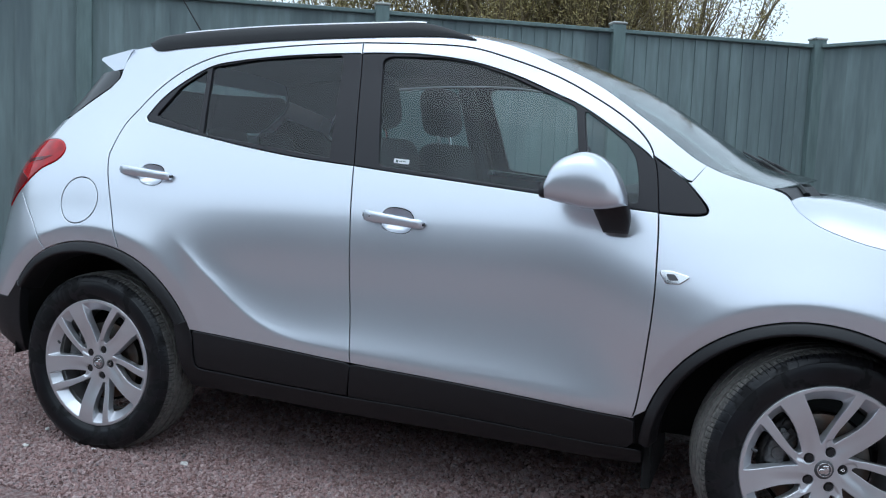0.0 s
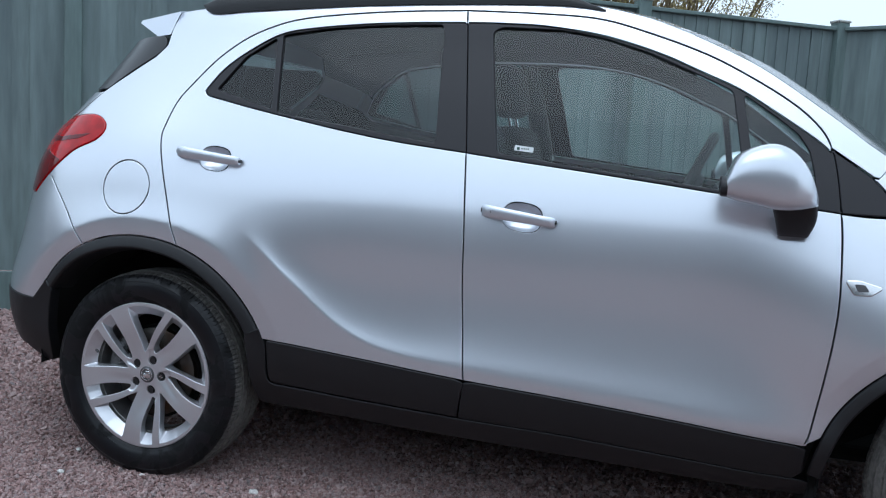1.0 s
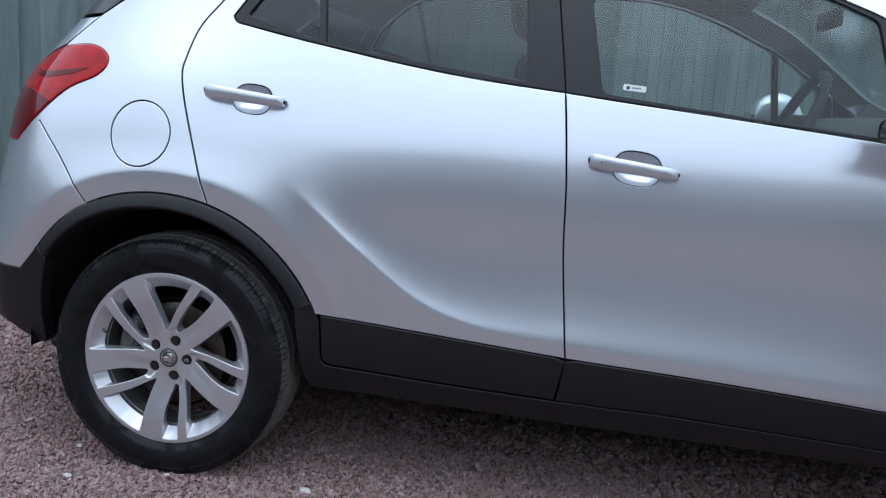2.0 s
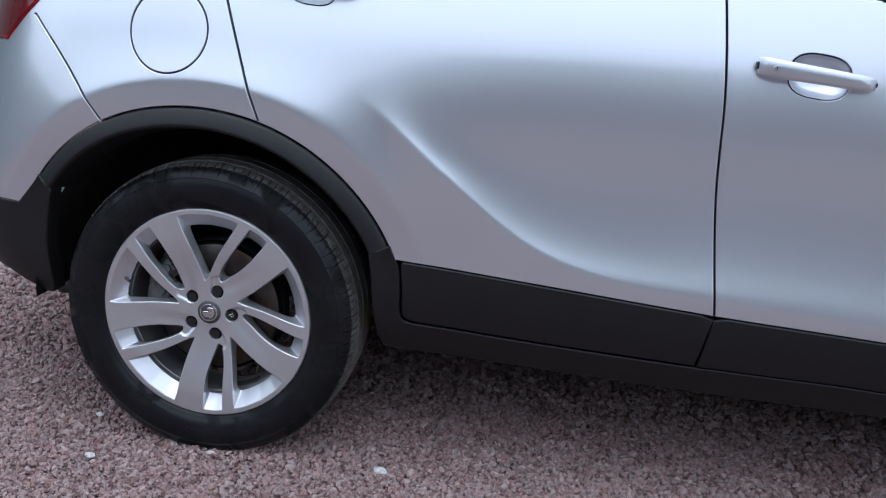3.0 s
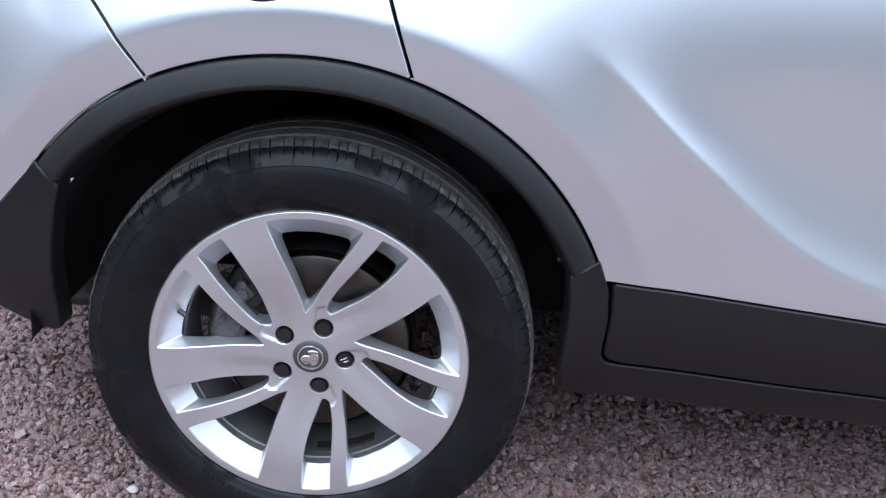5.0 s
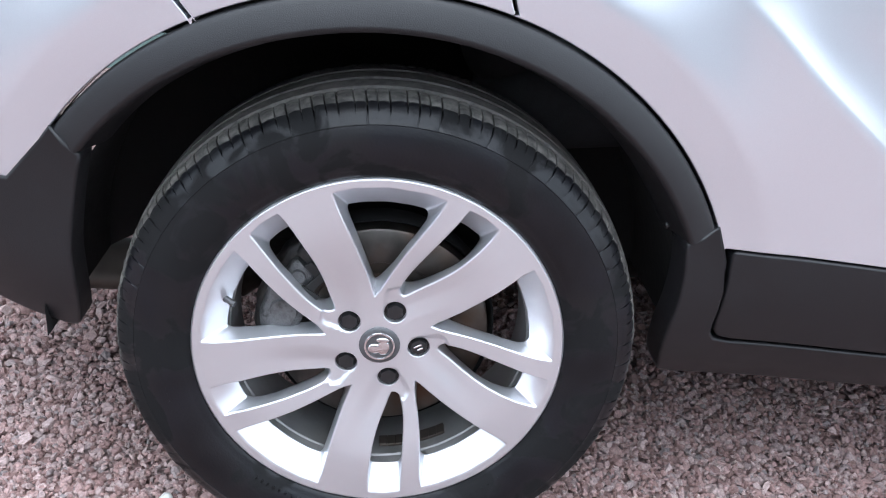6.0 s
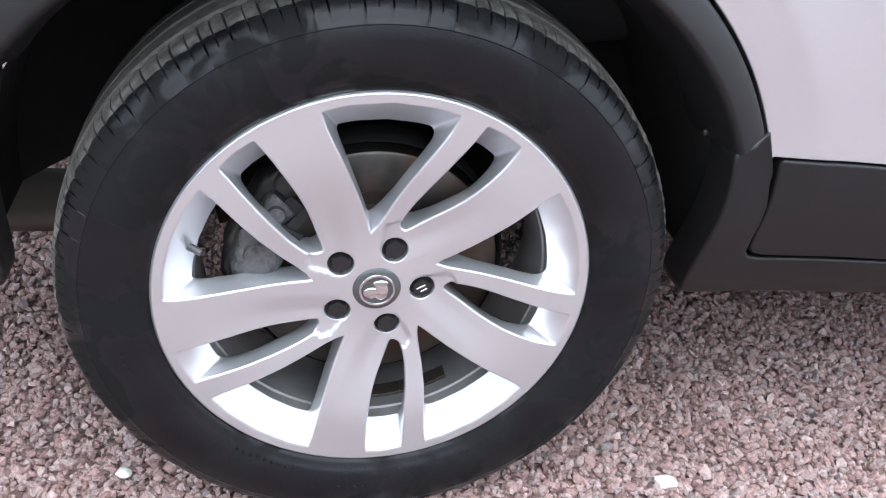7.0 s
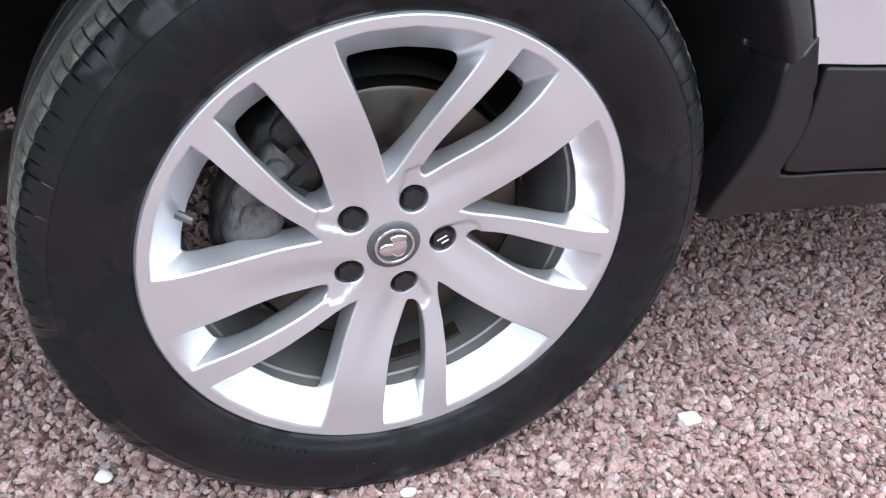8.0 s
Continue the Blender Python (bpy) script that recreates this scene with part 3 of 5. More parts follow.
def car_side(car, sgn):
    ra, fa = ARCH_R, ARCH_F
    b_top, b_low = nearest(B_SEAM, (0.969, 1.528)), nearest(B_SEAM, (1.035, 1.129))
    top_r = [p for p in DLO_TOP if p[0] <= B_SEAM[b_top][0]]
    top_f = [p for p in DLO_TOP if p[0] >= B_SEAM[b_top][0]]
    low_r = [p for p in DLO_LOW if p[0] <= 1.034]
    low_f = [p for p in DLO_LOW if p[0] >= 1.036]
    arch_door = arc(*ra, arch_angle(ra, (0.431, 0.508)), arch_angle(ra, (0.125, 0.785)), 24)
    # dark inner structure behind the joints
    panel("inner_side", loop([(0.46, 0.34), (2.02, 0.30)], arc(*fa, 178, 60, 24), [(2.95, 0.55), (3.0, 0.80), (2.7, 0.93), (2.45, 1.03), (2.30, 1.10), (2.15, 1.10)],
          [(2.07, 1.015), (1.4, 1.075), (1.03, 1.108), (0.45, 1.185), (0.15, 1.245), (0.10, 1.29), (-0.10, 1.36), (-0.26, 1.23), (-0.33, 1.06), (-0.40, 0.80)],
          arc(*ra, 150, 25, 30)), UNDER, car, sgn, lift=-0.036, depth=0.01, spacing=0.06)
    panel("inner_roof_side", loop([p for p in DLO_TOP if p[0] > 0.16][::-1], [(0.15, 1.36), (-0.06, 1.44), (-0.06, 1.54)], ROOF_EDGE, A_EDGE, [(2.10, 1.15), (2.05, 1.17)]),
          LINING, car, sgn, lift=-0.032, depth=0.01, spacing=0.06, gap=0.006)
    # rear door
    pocket_r, pocket_f = (0.222, 1.062, 0.050, 0.037, -5), (1.226, 0.956, 0.056, 0.040, -6)
    rear = panel("rear_door", loop(REAR_SEAM, B_SEAM[:b_top + 1], top_r[::-1], low_r, B_SEAM[b_low:], cut(SILL, 0.430, 1.09)[::-1], arch_door),
                 PAINT, car, sgn, holes=[pocket_rim(*pocket_r)], label="silver painted door panel")
    handle_pocket("handle_pocket", *pocket_r, rear, sgn)
    door_handle(0.098, 1.079, 0.312, 1.059, rear, sgn, False)
    glass_q = rounded([(0.166, 1.284), (0.238, 1.395), (0.332, 1.463), (0.374, 1.228)], 0.012)
    glass_r = rounded([(0.353, 1.474), (0.534, 1.503), (0.727, 1.515), (0.890, 1.519), (0.899, 1.490), (0.934, 1.152), (0.799, 1.168), (0.607, 1.193), (0.397, 1.219)], 0.010)
    trim_r = loop(top_r, B_SEAM[b_top:b_low + 1], low_r[::-1])
    panel("window_surround", trim_r, TRIM, rear, sgn, holes=[loop(glass_q), loop(glass_r)], lift=-0.003, roll=0.003, depth=0.02, spacing=0.03, label="black satin window surround and pillar cover")
    window("quarter_window", loop(glass_q), rear, sgn, mat=PRIVACY)
    window("side_window", loop(glass_r), rear, sgn, mat=PRIVACY)
    clad = loop([(0.440, 0.503), (0.4445, 0.45), (0.4445, 0.40), (0.447, 0.382), (0.456, 0.3715), (0.475, 0.3675), (0.515, 0.366), (0.715, 0.360), (1.074, 0.351), (1.094, 0.464)], cut(SILL, 0.44, 1.08)[::-1])
    panel("door_cladding", shrink(clad, 0.0003), CLAD, rear, sgn, lift=0.002, roll=0.004, spacing=0.04, label="black plastic lower cladding")
    # front door
    front = panel("front_door", loop(low_f, FRONT_SEAM[nearest(FRONT_SEAM, (2.062, 1.032)):], cut(SILL, 1.1, 2.02)[::-1], B_SEAM[b_low:][::-1]),
                  PAINT, car, sgn, holes=[pocket_rim(*pocket_f)], label="silver painted door panel")
    panel("door_frame", loop(FRONT_SEAM[:nearest(FRONT_SEAM, (2.030, 1.200)) + 1], top_f[::-1], B_SEAM[:b_top + 1][::-1]), PAINT, front, sgn, spacing=0.03)
    handle_pocket("handle_pocket", *pocket_f, front, sgn)
    door_handle(1.110, 0.970, 1.323, 0.949, front, sgn, sgn < 0)
    glass_f = rounded([(1.056, 1.500), (1.082, 1.515), (1.272, 1.510), (1.400, 1.487), (1.529, 1.447), (1.695, 1.377), (1.769, 1.344), (1.822, 1.066), (1.759, 1.072), (1.489, 1.097), (1.261, 1.120), (1.128, 1.134)], 0.016)
    glass_s = rounded([(1.800, 1.334), (1.885, 1.277), (1.945, 1.232), (1.975, 1.190), (1.991, 1.130), (1.998, 1.056), (1.852, 1.064)], 0.012)
    trim_f = loop(top_f, FRONT_SEAM[nearest(FRONT_SEAM, (2.030, 1.195)):nearest(FRONT_SEAM, (2.062, 1.032)) + 1], low_f[::-1], B_SEAM[b_top:b_low + 1][::-1])
    panel("window_surround", trim_f, TRIM, front, sgn, holes=[loop(glass_f), loop(glass_s)], lift=-0.003, roll=0.003, depth=0.02, spacing=0.03, label="black satin window surround and pillar cover")
    window("side_window", loop(glass_f), front, sgn)
    window("quarter_window", loop(glass_s), front, sgn)
    clad = loop([(1.094, 0.464), (1.078, 0.349), (1.37, 0.345), (1.69, 0.328), (2.012, 0.309), (2.034, 0.33), (2.034, 0.405)], cut(SILL, 1.12, 2.01)[::-1])
    panel("door_cladding", shrink(clad, 0.0003), CLAD, front, sgn, lift=0.002, roll=0.004, spacing=0.04, label="black plastic lower cladding")
    mirror(front, sgn)
    for owner, x0, x1 in ((rear, 0.440, 1.070), (front, 1.118, 2.005)):
        line = [(x, sgn * (side(x, z - 0.004) - 0.0050), z - 0.0062) for x, z in cut(SILL, x0, x1)]
        part("door_lip", tube_bm(line, 0.0058, 8), PAINT, owner, "bright folded lower door edge", smooth=True)
    # quarter panel with roof side and windscreen pillar in one pressing
    cap = [(-0.070 + 0.0825 * math.cos(2 * math.pi * k / 48), 0.954 + 0.0855 * math.sin(2 * math.pi * k / 48)) for k in range(48)]
    quarter = panel("rear_quarter_panel", loop(REAR_SEAM, FRONT_SEAM[:nearest(FRONT_SEAM, (2.022, 1.216)) + 1], [(2.028, 1.200), (2.134, 1.130), (2.150, 1.127), (2.188, 1.175)], A_EDGE[-2::-1],
                    ROOF_EDGE[::-1], [(-0.080, 1.49), (-0.078, 1.43), (-0.110, 1.390)], [(-0.20, 1.325), (-0.290, 1.262), (-0.350, 1.210)], [(-0.385, 1.178)],
                    [p for p in LAMP[::-1] if p[0] > -0.385 or p[1] < 1.1][:], BUMP_SEAM, arc(*ra, arch_angle(ra, (-0.213, 0.756)), arch_angle(ra, (0.125, 0.785)), 20)),
                    PAINT, car, sgn, holes=[cap] if sgn < 0 else [], spacing=0.024, label="silver quarter panel and roof pillar")
    if sgn < 0:
        panel("fuel_flap", loop(cap), PAINT, quarter, sgn, gap=0.0026, spacing=0.02, label="round silver fuel flap")
    panel("pillar_corner", loop([(2.030, 1.196), (2.131, 1.128)], curve([(2.131, 1.128), (2.165, 1.092), (2.194, 1.056), (2.197, 1.040), (2.180, 1.033), (2.120, 1.031), (2.064, 1.032)]),
          FRONT_SEAM[nearest(FRONT_SEAM, (2.030, 1.196)):nearest(FRONT_SEAM, (2.062, 1.032))][::-1]), TRIM, car, sgn, lift=-0.002, roll=0.004, spacing=0.03, label="black corner cover")
    # front wing
    wing = panel("front_wing", loop(FRONT_SEAM[nearest(FRONT_SEAM, (2.062, 1.032)):], arc(*fa, arch_angle(fa, (2.07, 0.44)), 30, 36), [(2.95, 0.62), (3.02, 0.74), (3.04, 0.86)],
                 COWL_EDGE[::-1], [(2.146, 1.126)], curve([(2.135, 1.126), (2.167, 1.092), (2.198, 1.056), (2.201, 1.038), (2.182, 1.029), (2.120, 1.027)])),
                 PAINT, car, sgn, label="silver front wing")
    rep = panel("side_repeater", loop(rounded([(2.083, 0.864), (2.116, 0.866), (2.168, 0.854), (2.142, 0.834), (2.104, 0.832)], 0.006)), CHROME, wing, sgn, lift=0.005, roll=0.003, gap=0, spacing=0.02, label="clear side indicator")
    panel("repeater_lens", loop(rounded([(2.103, 0.858), (2.126, 0.858), (2.137, 0.843), (2.112, 0.841)], 0.004)), HUBGREY, rep, sgn, lift=0.0065, roll=0.001, gap=0, spacing=0.02)
    # rear bumper corner, lamp, glass
    bump = panel("rear_bumper", loop(BUMP_SEAM[::-1], LAMP[:nearest(LAMP, (-0.399, 0.968))][::-1], [(-0.56, 0.90), (rear_x(0.9), 0.90), (rear_x(0.8), 0.80), (rear_x(0.7), 0.70), (rear_x(0.56), 0.558), (-0.62, 0.556), (-0.449, 0.547)],
                 arc(*ra, arch_angle(ra, (-0.392, 0.60)), arch_angle(ra, (-0.213, 0.756)), 14)), PAINT, car, sgn, label="silver rear bumper corner")
    back = arch_angle(ra, (-0.374, 0.608)) + 0.25
    back_end = [(ra[0] + r * math.cos(radians(back)), ra[1] + r * math.sin(radians(back))) for r in (0.4735, 0.431)]
    panel("bumper_cladding", loop(back_end, curve([back_end[1], (-0.366, 0.553), (-0.376, 0.509), (-0.385, 0.465), (-0.389, 0.42), (-0.393, 0.37), (-0.399, 0.338), (-0.408, 0.328), (-0.420, 0.330)]), [(-0.455, 0.344), (-0.52, 0.374), (-0.62, 0.386), (rear_x(0.40), 0.40),
          (rear_x(0.55), 0.553), (-0.62, 0.553), (-0.449, 0.546), (-0.4245, 0.573), (-0.4010, 0.599)]), CLAD, bump, sgn, lift=0.004, roll=0.005, depth=0.045, spacing=0.025, gap=0.0005, label="black plastic lower bumper",
          bulge=lambda x, z: trim_bulge(ra, 0.430, x, z) * smooth_step(0.34, 0.54, z))
    lamp = panel("tail_lamp", loop(LAMP, [(-0.54, 1.11), (rear_x(1.02), 1.02), (rear_x(0.91), 0.905)]), RED, car, sgn, lift=0.005, roll=0.006, spacing=0.02, label="glossy red tail lamp")
    panel("lamp_lower", loop(rounded([(-0.492, 0.912), (-0.412, 0.982), (-0.365, 1.023), (-0.46, 1.052), (rear_x(1.05), 1.05), (rear_x(0.92), 0.912)], 0.01)), RED_DEEP, lamp, sgn, lift=0.0062, roll=0.001, gap=0.001, spacing=0.02)
    panel("lamp_streak", loop(rounded([(-0.46, 1.088), (-0.40, 1.086), (-0.30, 1.100), (-0.25, 1.118), (-0.30, 1.112), (-0.40, 1.100), (-0.46, 1.104)], 0.005)), RED_DEEP, lamp, sgn, lift=0.0062, roll=0.001, gap=0, spacing=0.02)
    panel("tailgate_corner", loop([(-0.290, 1.262), (-0.350, 1.210), (-0.385, 1.182), (-0.46, 1.156), (-0.53, 1.125), (rear_x(1.13), 1.13), (rear_x(1.2), 1.20), (rear_x(1.262), 1.262)]), PAINT, car, sgn, spacing=0.03, label="silver tailgate corner")
    panel("tailgate_side_glass", loop(rounded([(-0.080, 1.430), (-0.090, 1.455), (-0.110, 1.466), (rear_x(1.46), 1.46), (rear_x(1.27), 1.27), (-0.280, 1.270), (-0.20, 1.330), (-0.10, 1.400)], 0.012)), BOLT, car, sgn, lift=-0.002, spacing=0.03, label="black glass tailgate corner")
    # arch trims
    lap = arch_angle(ra, (0.408, 0.537))
    arch_trim(car, ra, 0.430, lap + 0.05, arch_angle(ra, (-0.374, 0.608)), sgn)
    arch_trim(car, fa, 0.424, -6, 176, sgn)
    lap_end = [(ra[0] + r * math.cos(radians(lap - 0.25)), ra[1] + r * math.sin(radians(lap - 0.25))) for r in (0.4745, 0.432)]
    panel("sill_cover", loop(lap_end, curve([lap_end[1], (0.383, 0.475), (0.386, 0.420), (0.387, 0.375), (0.392, 0.330), (0.402, 0.292)]), [(0.42, 0.288), (0.75, 0.286), (1.4, 0.272), (2.052, 0.252), (2.052, 0.298), (2.03, 0.303)],
          [(1.69, 0.322), (1.37, 0.339), (1.076, 0.343), (0.715, 0.352), (0.515, 0.3575), (0.470, 0.359), (0.450, 0.364), (0.4405, 0.376), (0.437, 0.395), (0.437, 0.45), (0.433, 0.49)]),
          CLAD, car, sgn, lift=0.0025, roll=0.005, depth=0.060, spacing=0.022, gap=0.0005, label="black plastic sill and lower wheel arch trim",
          bulge=lambda x, z: trim_bulge(ra, 0.430, x, z) * smooth_step(0.32, 0.50, z))
    for x, y, z in ((0.363, 0.828, 0.523), (0.406, 0.794, 0.362)):
        bm = bmesh.new()
        bmesh.ops.create_uvsphere(bm, u_segments=12, v_segments=8, radius=0.0050, matrix=Matrix.Translation((x, sgn * y, z)))
        part("trim_screw", bm, BOLT, car, "small black trim screw", smooth=True)
    rail(car, sgn)


def trim_rows(outer, inner):
    """Section of the arch trim: radius and height above the body."""
    return [(outer - 0.001, -0.004), (outer - 0.0025, 0.002), (outer - 0.005, 0.0050), (outer - 0.009, 0.0070), (inner + 0.010, 0.0200), (inner + 0.006, 0.0200), (inner + 0.002, 0.0155)]


def trim_bulge(a, inner, x, z):
    """Lets a panel carry on the section of the arch trim that it meets."""
    r = math.hypot(x - a[0], z - a[1])
    if r >= a[2]:
        return 0.0
    rows = trim_rows(a[2], inner)[::-1]
    q = max(r, rows[0][0])
    lift = np.interp(q, [k[0] for k in rows], [k[1] for k in rows])
    f = a[2] / r
    return float(side(a[0] + (x - a[0]) * f, a[1] + (z - a[1]) * f) + lift - side(x, z)) + 0.001


def arch_trim(car, a, inner, a0, a1, sgn):
    """Black lip round a wheel opening, rolled inwards."""
    n = max(8, int(abs(a1 - a0) / 2))
    rows = trim_rows(a[2], inner) + [(inner + 0.0005, 0.006), (inner - 0.003, -0.02), (inner - 0.010, -0.05), (inner - 0.012, -0.08)]
    rings = []
    for k in range(n + 1):
        t = radians(a0 + (a1 - a0) * k / n)
        ring = []
        for r, lift in rows:
            x, z = a[0] + r * math.cos(t), a[1] + r * math.sin(t)
            xo, zo = a[0] + a[2] * math.cos(t), a[1] + a[2] * math.sin(t)
            ring.append((x, sgn * (side(xo, zo) + lift), z))
        rings.append(ring)
    bm = loft_bm(rings, cap=False, closed=False)
    bmesh.ops.recalc_face_normals(bm, faces=bm.faces[:])
    part("wheel_arch_trim", bm, CLAD, car, "black plastic wheel arch trim", smooth=True, sharp=60)


def rail(car, sgn):
    low = [(0.02, 1.572), (0.05, 1.550), (0.085, 1.543), (0.2, 1.553), (0.62, 1.580), (0.94, 1.590), (1.25, 1.590), (1.388, 1.575)]
    high = [(0.02, 1.575), (0.087, 1.601), (0.187, 1.612), (0.58, 1.634), (1.05, 1.641), (1.18, 1.639), (1.276, 1.618), (1.388, 1.578)]
    rings = []
    for k in range(61):
        x = 0.02 + 1.368 * k / 60
        a, b = table(low, x), max(table(high, x), table(low, x) + 0.003)
        y0, y1 = side(x, a) + 0.005, side(x, a) - 0.045
        lean = (b - a) * 0.35
        rings.append([(x, sgn * y, z) for y, z in ((y0, a), (y0 - 0.1 * lean, a + 0.4 * (b - a)), (y0 - 0.6 * lean, a + 0.85 * (b - a)), (y0 - lean - 0.004, b), (y1 + 0.010, b), (y1, a + 0.7 * (b - a)), (y1, a - 0.01))])
    ob = part("roof_rail", loft_bm(rings), CLAD, car, "black roof rail with a bright strip", smooth=True, sharp=50)
    pts = []
    for k in range(31):
        x = 0.185 + 1.005 * k / 30
        a, b = table(low, x), table(high, x)
        pts.append((x, sgn * (side(x, a) - (b - a) * 0.35 - 0.004), b + 0.001))
    part("rail_strip", tube_bm(pts, 0.0055, 8), CHROME, ob, "bright metal strip", smooth=True)


def sheet(name, mat, car, edge, bow, crown, nu=24, nv=20, inset=0.003, label="", thick=0.004, round_off=2.4):
    """A sheet from side to side between two mirrored edges. bow and crown: functions of u."""
    def fn(u, v):
        k = u * (len(edge) - 1)
        i = min(int(k), len(edge) - 2)
        f = k - i
        x, z = edge[i][0] + (edge[i + 1][0] - edge[i][0]) * f, edge[i][1] + (edge[i + 1][1] - edge[i][1]) * f
        w = 2 * v - 1
        s = 1 - w * w
        return (x + bow(u) * s, w * (side(x, z) - inset), z + crown(u) * (1 - abs(w) ** round_off))
    return grid_part(name, nu, nv, fn, mat, car, label, thick)


car = thing("car", (0, 0, 0), "silver five-door crossover hatchback with black cladding, parked on gravel", "car")
for sgn in (-1, 1):
    car_side(car, sgn)
roof = sheet("roof", PAINT, car, ROOF_EDGE, lambda u: -0.06 * (1 - u) ** 2 + 0.05 * u ** 3, lambda u: 0.048 - 0.008 * smooth_step(0.6, 1.0, u), 40, 28, label="silver roof")
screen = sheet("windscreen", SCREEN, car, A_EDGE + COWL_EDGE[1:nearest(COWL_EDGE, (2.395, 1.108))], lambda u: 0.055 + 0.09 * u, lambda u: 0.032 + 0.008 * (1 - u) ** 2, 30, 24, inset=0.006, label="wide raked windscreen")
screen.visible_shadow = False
cowl = sheet("cowl", CLAD, car, COWL_EDGE[nearest(COWL_EDGE, (2.380, 1.115)):nearest(COWL_EDGE, (2.430, 1.08)) + 1], lambda u: 0.130, lambda u: 0.008 - 0.03 * math.sin(math.pi * u), 6, 24, inset=0.012, label="black plastic scuttle")
bonnet = sheet("bonnet", PAINT, car, COWL_EDGE[nearest(COWL_EDGE, (2.428, 1.083)):], lambda u: 0.135 + 0.09 * u, lambda u: table([(0.0, 0.012), (0.036, 0.034), (0.153, 0.076), (0.318, 0.092), (1.0, 0.100)], u), 40, 64, label="silver bonnet", round_off=11.0)


def rear_sheet(name, z0, z1, mat, label):
    def fn(u, v):
        z, w = z0 + (z1 - z0) * u, 2 * v - 1
        x = rear_x(z)
        return (x - 0.12 * (1 - w * w), w * (side(x, z) - 0.002), z)
    return grid_part(name, 8, 20, fn, mat, car, label)


rear_sheet("bumper_back", 0.40, 0.553, CLAD, "black lower bumper")
rear_sheet("bumper_middle", 0.558, 0.90, PAINT, "silver rear bumper")
rear_sheet("tailgate", 0.905, 1.262, PAINT, "silver tailgate")
rear_sheet("rear_window", 1.268, 1.46, BOLT, "dark rear window")
# roof spoiler
rings = []
for k in range(21):
    w = -1 + k / 10
    back = 0.10 * (1 - w * w)
    y = 0.588 * w
    lift = 0.040 * (1 - abs(w) ** 2.4)
    rings.append([(-0.062 - 0.06 * (1 - w * w), y * 1.02, 1.551 + lift), (-0.235 - back, y * 0.97, 1.522 + lift), (-0.245 - back, y * 0.965, 1.513 + lift), (-0.160 - back, y, 1.466 + lift * 0.6), (-0.085, y * 1.06, 1.470)])
part("roof_spoiler", loft_bm(rings), PAINT, car, "silver roof spoiler", smooth=True, sharp=40)
part("aerial", tube_bm([(-0.02, -0.10, 1.60), (-0.10, -0.10, 1.70), (-0.20, -0.10, 1.84), (-0.28, -0.10, 1.96)], [0.006, 0.0035, 0.003, 0.002], 8), SEAL, car, "thin black roof aerial", smooth=True)
for dx, dy in ((0.0, 0.0), (0.045, 0.56)):
    arm = part("wiper", tube_bm([(2.470 + dx, -0.60 + dy, 1.098), (2.455 + dx, -0.56 + dy, 1.118), (2.425 + dx, -0.46 + dy, 1.142), (2.382 + dx, -0.30 + dy, 1.176), (2.330 + dx, -0.20 + dy, 1.207)], [0.013, 0.011, 0.008, 0.006, 0.005], 8), SEAL, car, "black wiper arm", smooth=True)
    part("wiper_blade", tube_bm([(2.420 + dx, -0.44 + dy, 1.141), (2.380 + dx, -0.29 + dy, 1.172), (2.325 + dx, -0.18 + dy, 1.206), (2.262 + dx, -0.08 + dy, 1.240)], [0.004, 0.006, 0.006, 0.003], 6), CLAD, arm, "thin black wiper blade", smooth=True)


def front_sheet(name, z0, z1, mat, label, deep=0.10):
    def fn(u, v):
        z, w = z0 + (z1 - z0) * u, 2 * v - 1
        x = 3.16 + 0.05 * math.sin(math.pi * min(1, max(0, (z - 0.2) / 0.75)))
        return (x + deep * (1 - w * w), w * (side(x, z) - 0.004), z)
    return grid_part(name, 6, 20, fn, mat, car, label)


front_sheet("front_bumper", 0.30, 0.56, PAINT, "silver front bumper")
front_sheet("grille", 0.56, 0.76, BOLT, "black front grille")
front_sheet("bonnet_lip", 0.76, 0.88, PAINT, "silver bonnet edge")
for sgn in (-1, 1):
    panel("bumper_corner", loop([(2.99, 0.30), (3.19, 0.30), (3.20, 0.60), (3.20, 0.74), (3.04, 0.73), (2.96, 0.60), (2.97, 0.42)]), PAINT, car, sgn, spacing=0.04, label="silver front bumper corner")
    panel("headlamp", loop(rounded([(3.05, 0.74), (3.20, 0.745), (3.19, 0.86), (3.05, 0.86)], 0.02)), CLEAR, car, sgn, lift=0.003, spacing=0.03, label="clear headlamp")
# floor, inner wheel housings
part("floor_pan", box_bm((-0.20, -0.50, 0.27), (3.05, 0.50, 0.32), 0.02), UNDER, car)
# added unseen tray that keeps light off the ground under the car
part("shade_tray", box_bm((0.46, -0.76, 0.262), (2.04, 0.76, 0.300), 0.015), UNDER, car)
for sgn in (-1, 1):
    part("inner_liner", box_bm((-0.36, sgn * 0.515 - 0.015, 0.33), (0.40, sgn * 0.515 + 0.015, 0.62), 0.008), UNDER, car)
# tank, hung low to deepen the shade beneath
part("tank", box_bm((0.66, -0.56, 0.175), (1.95, 0.56, 0.26), 0.03), UNDER, car)
# added black flaps that stand in for the deep shade behind the front wheels
for sgn in (-1, 1):
    part("shade_flap", box_bm((2.055, min(sgn * 0.40, sgn * 0.79), 0.17), (2.085, max(sgn * 0.40, sgn * 0.79), 0.46), 0.008), UNDER, car)
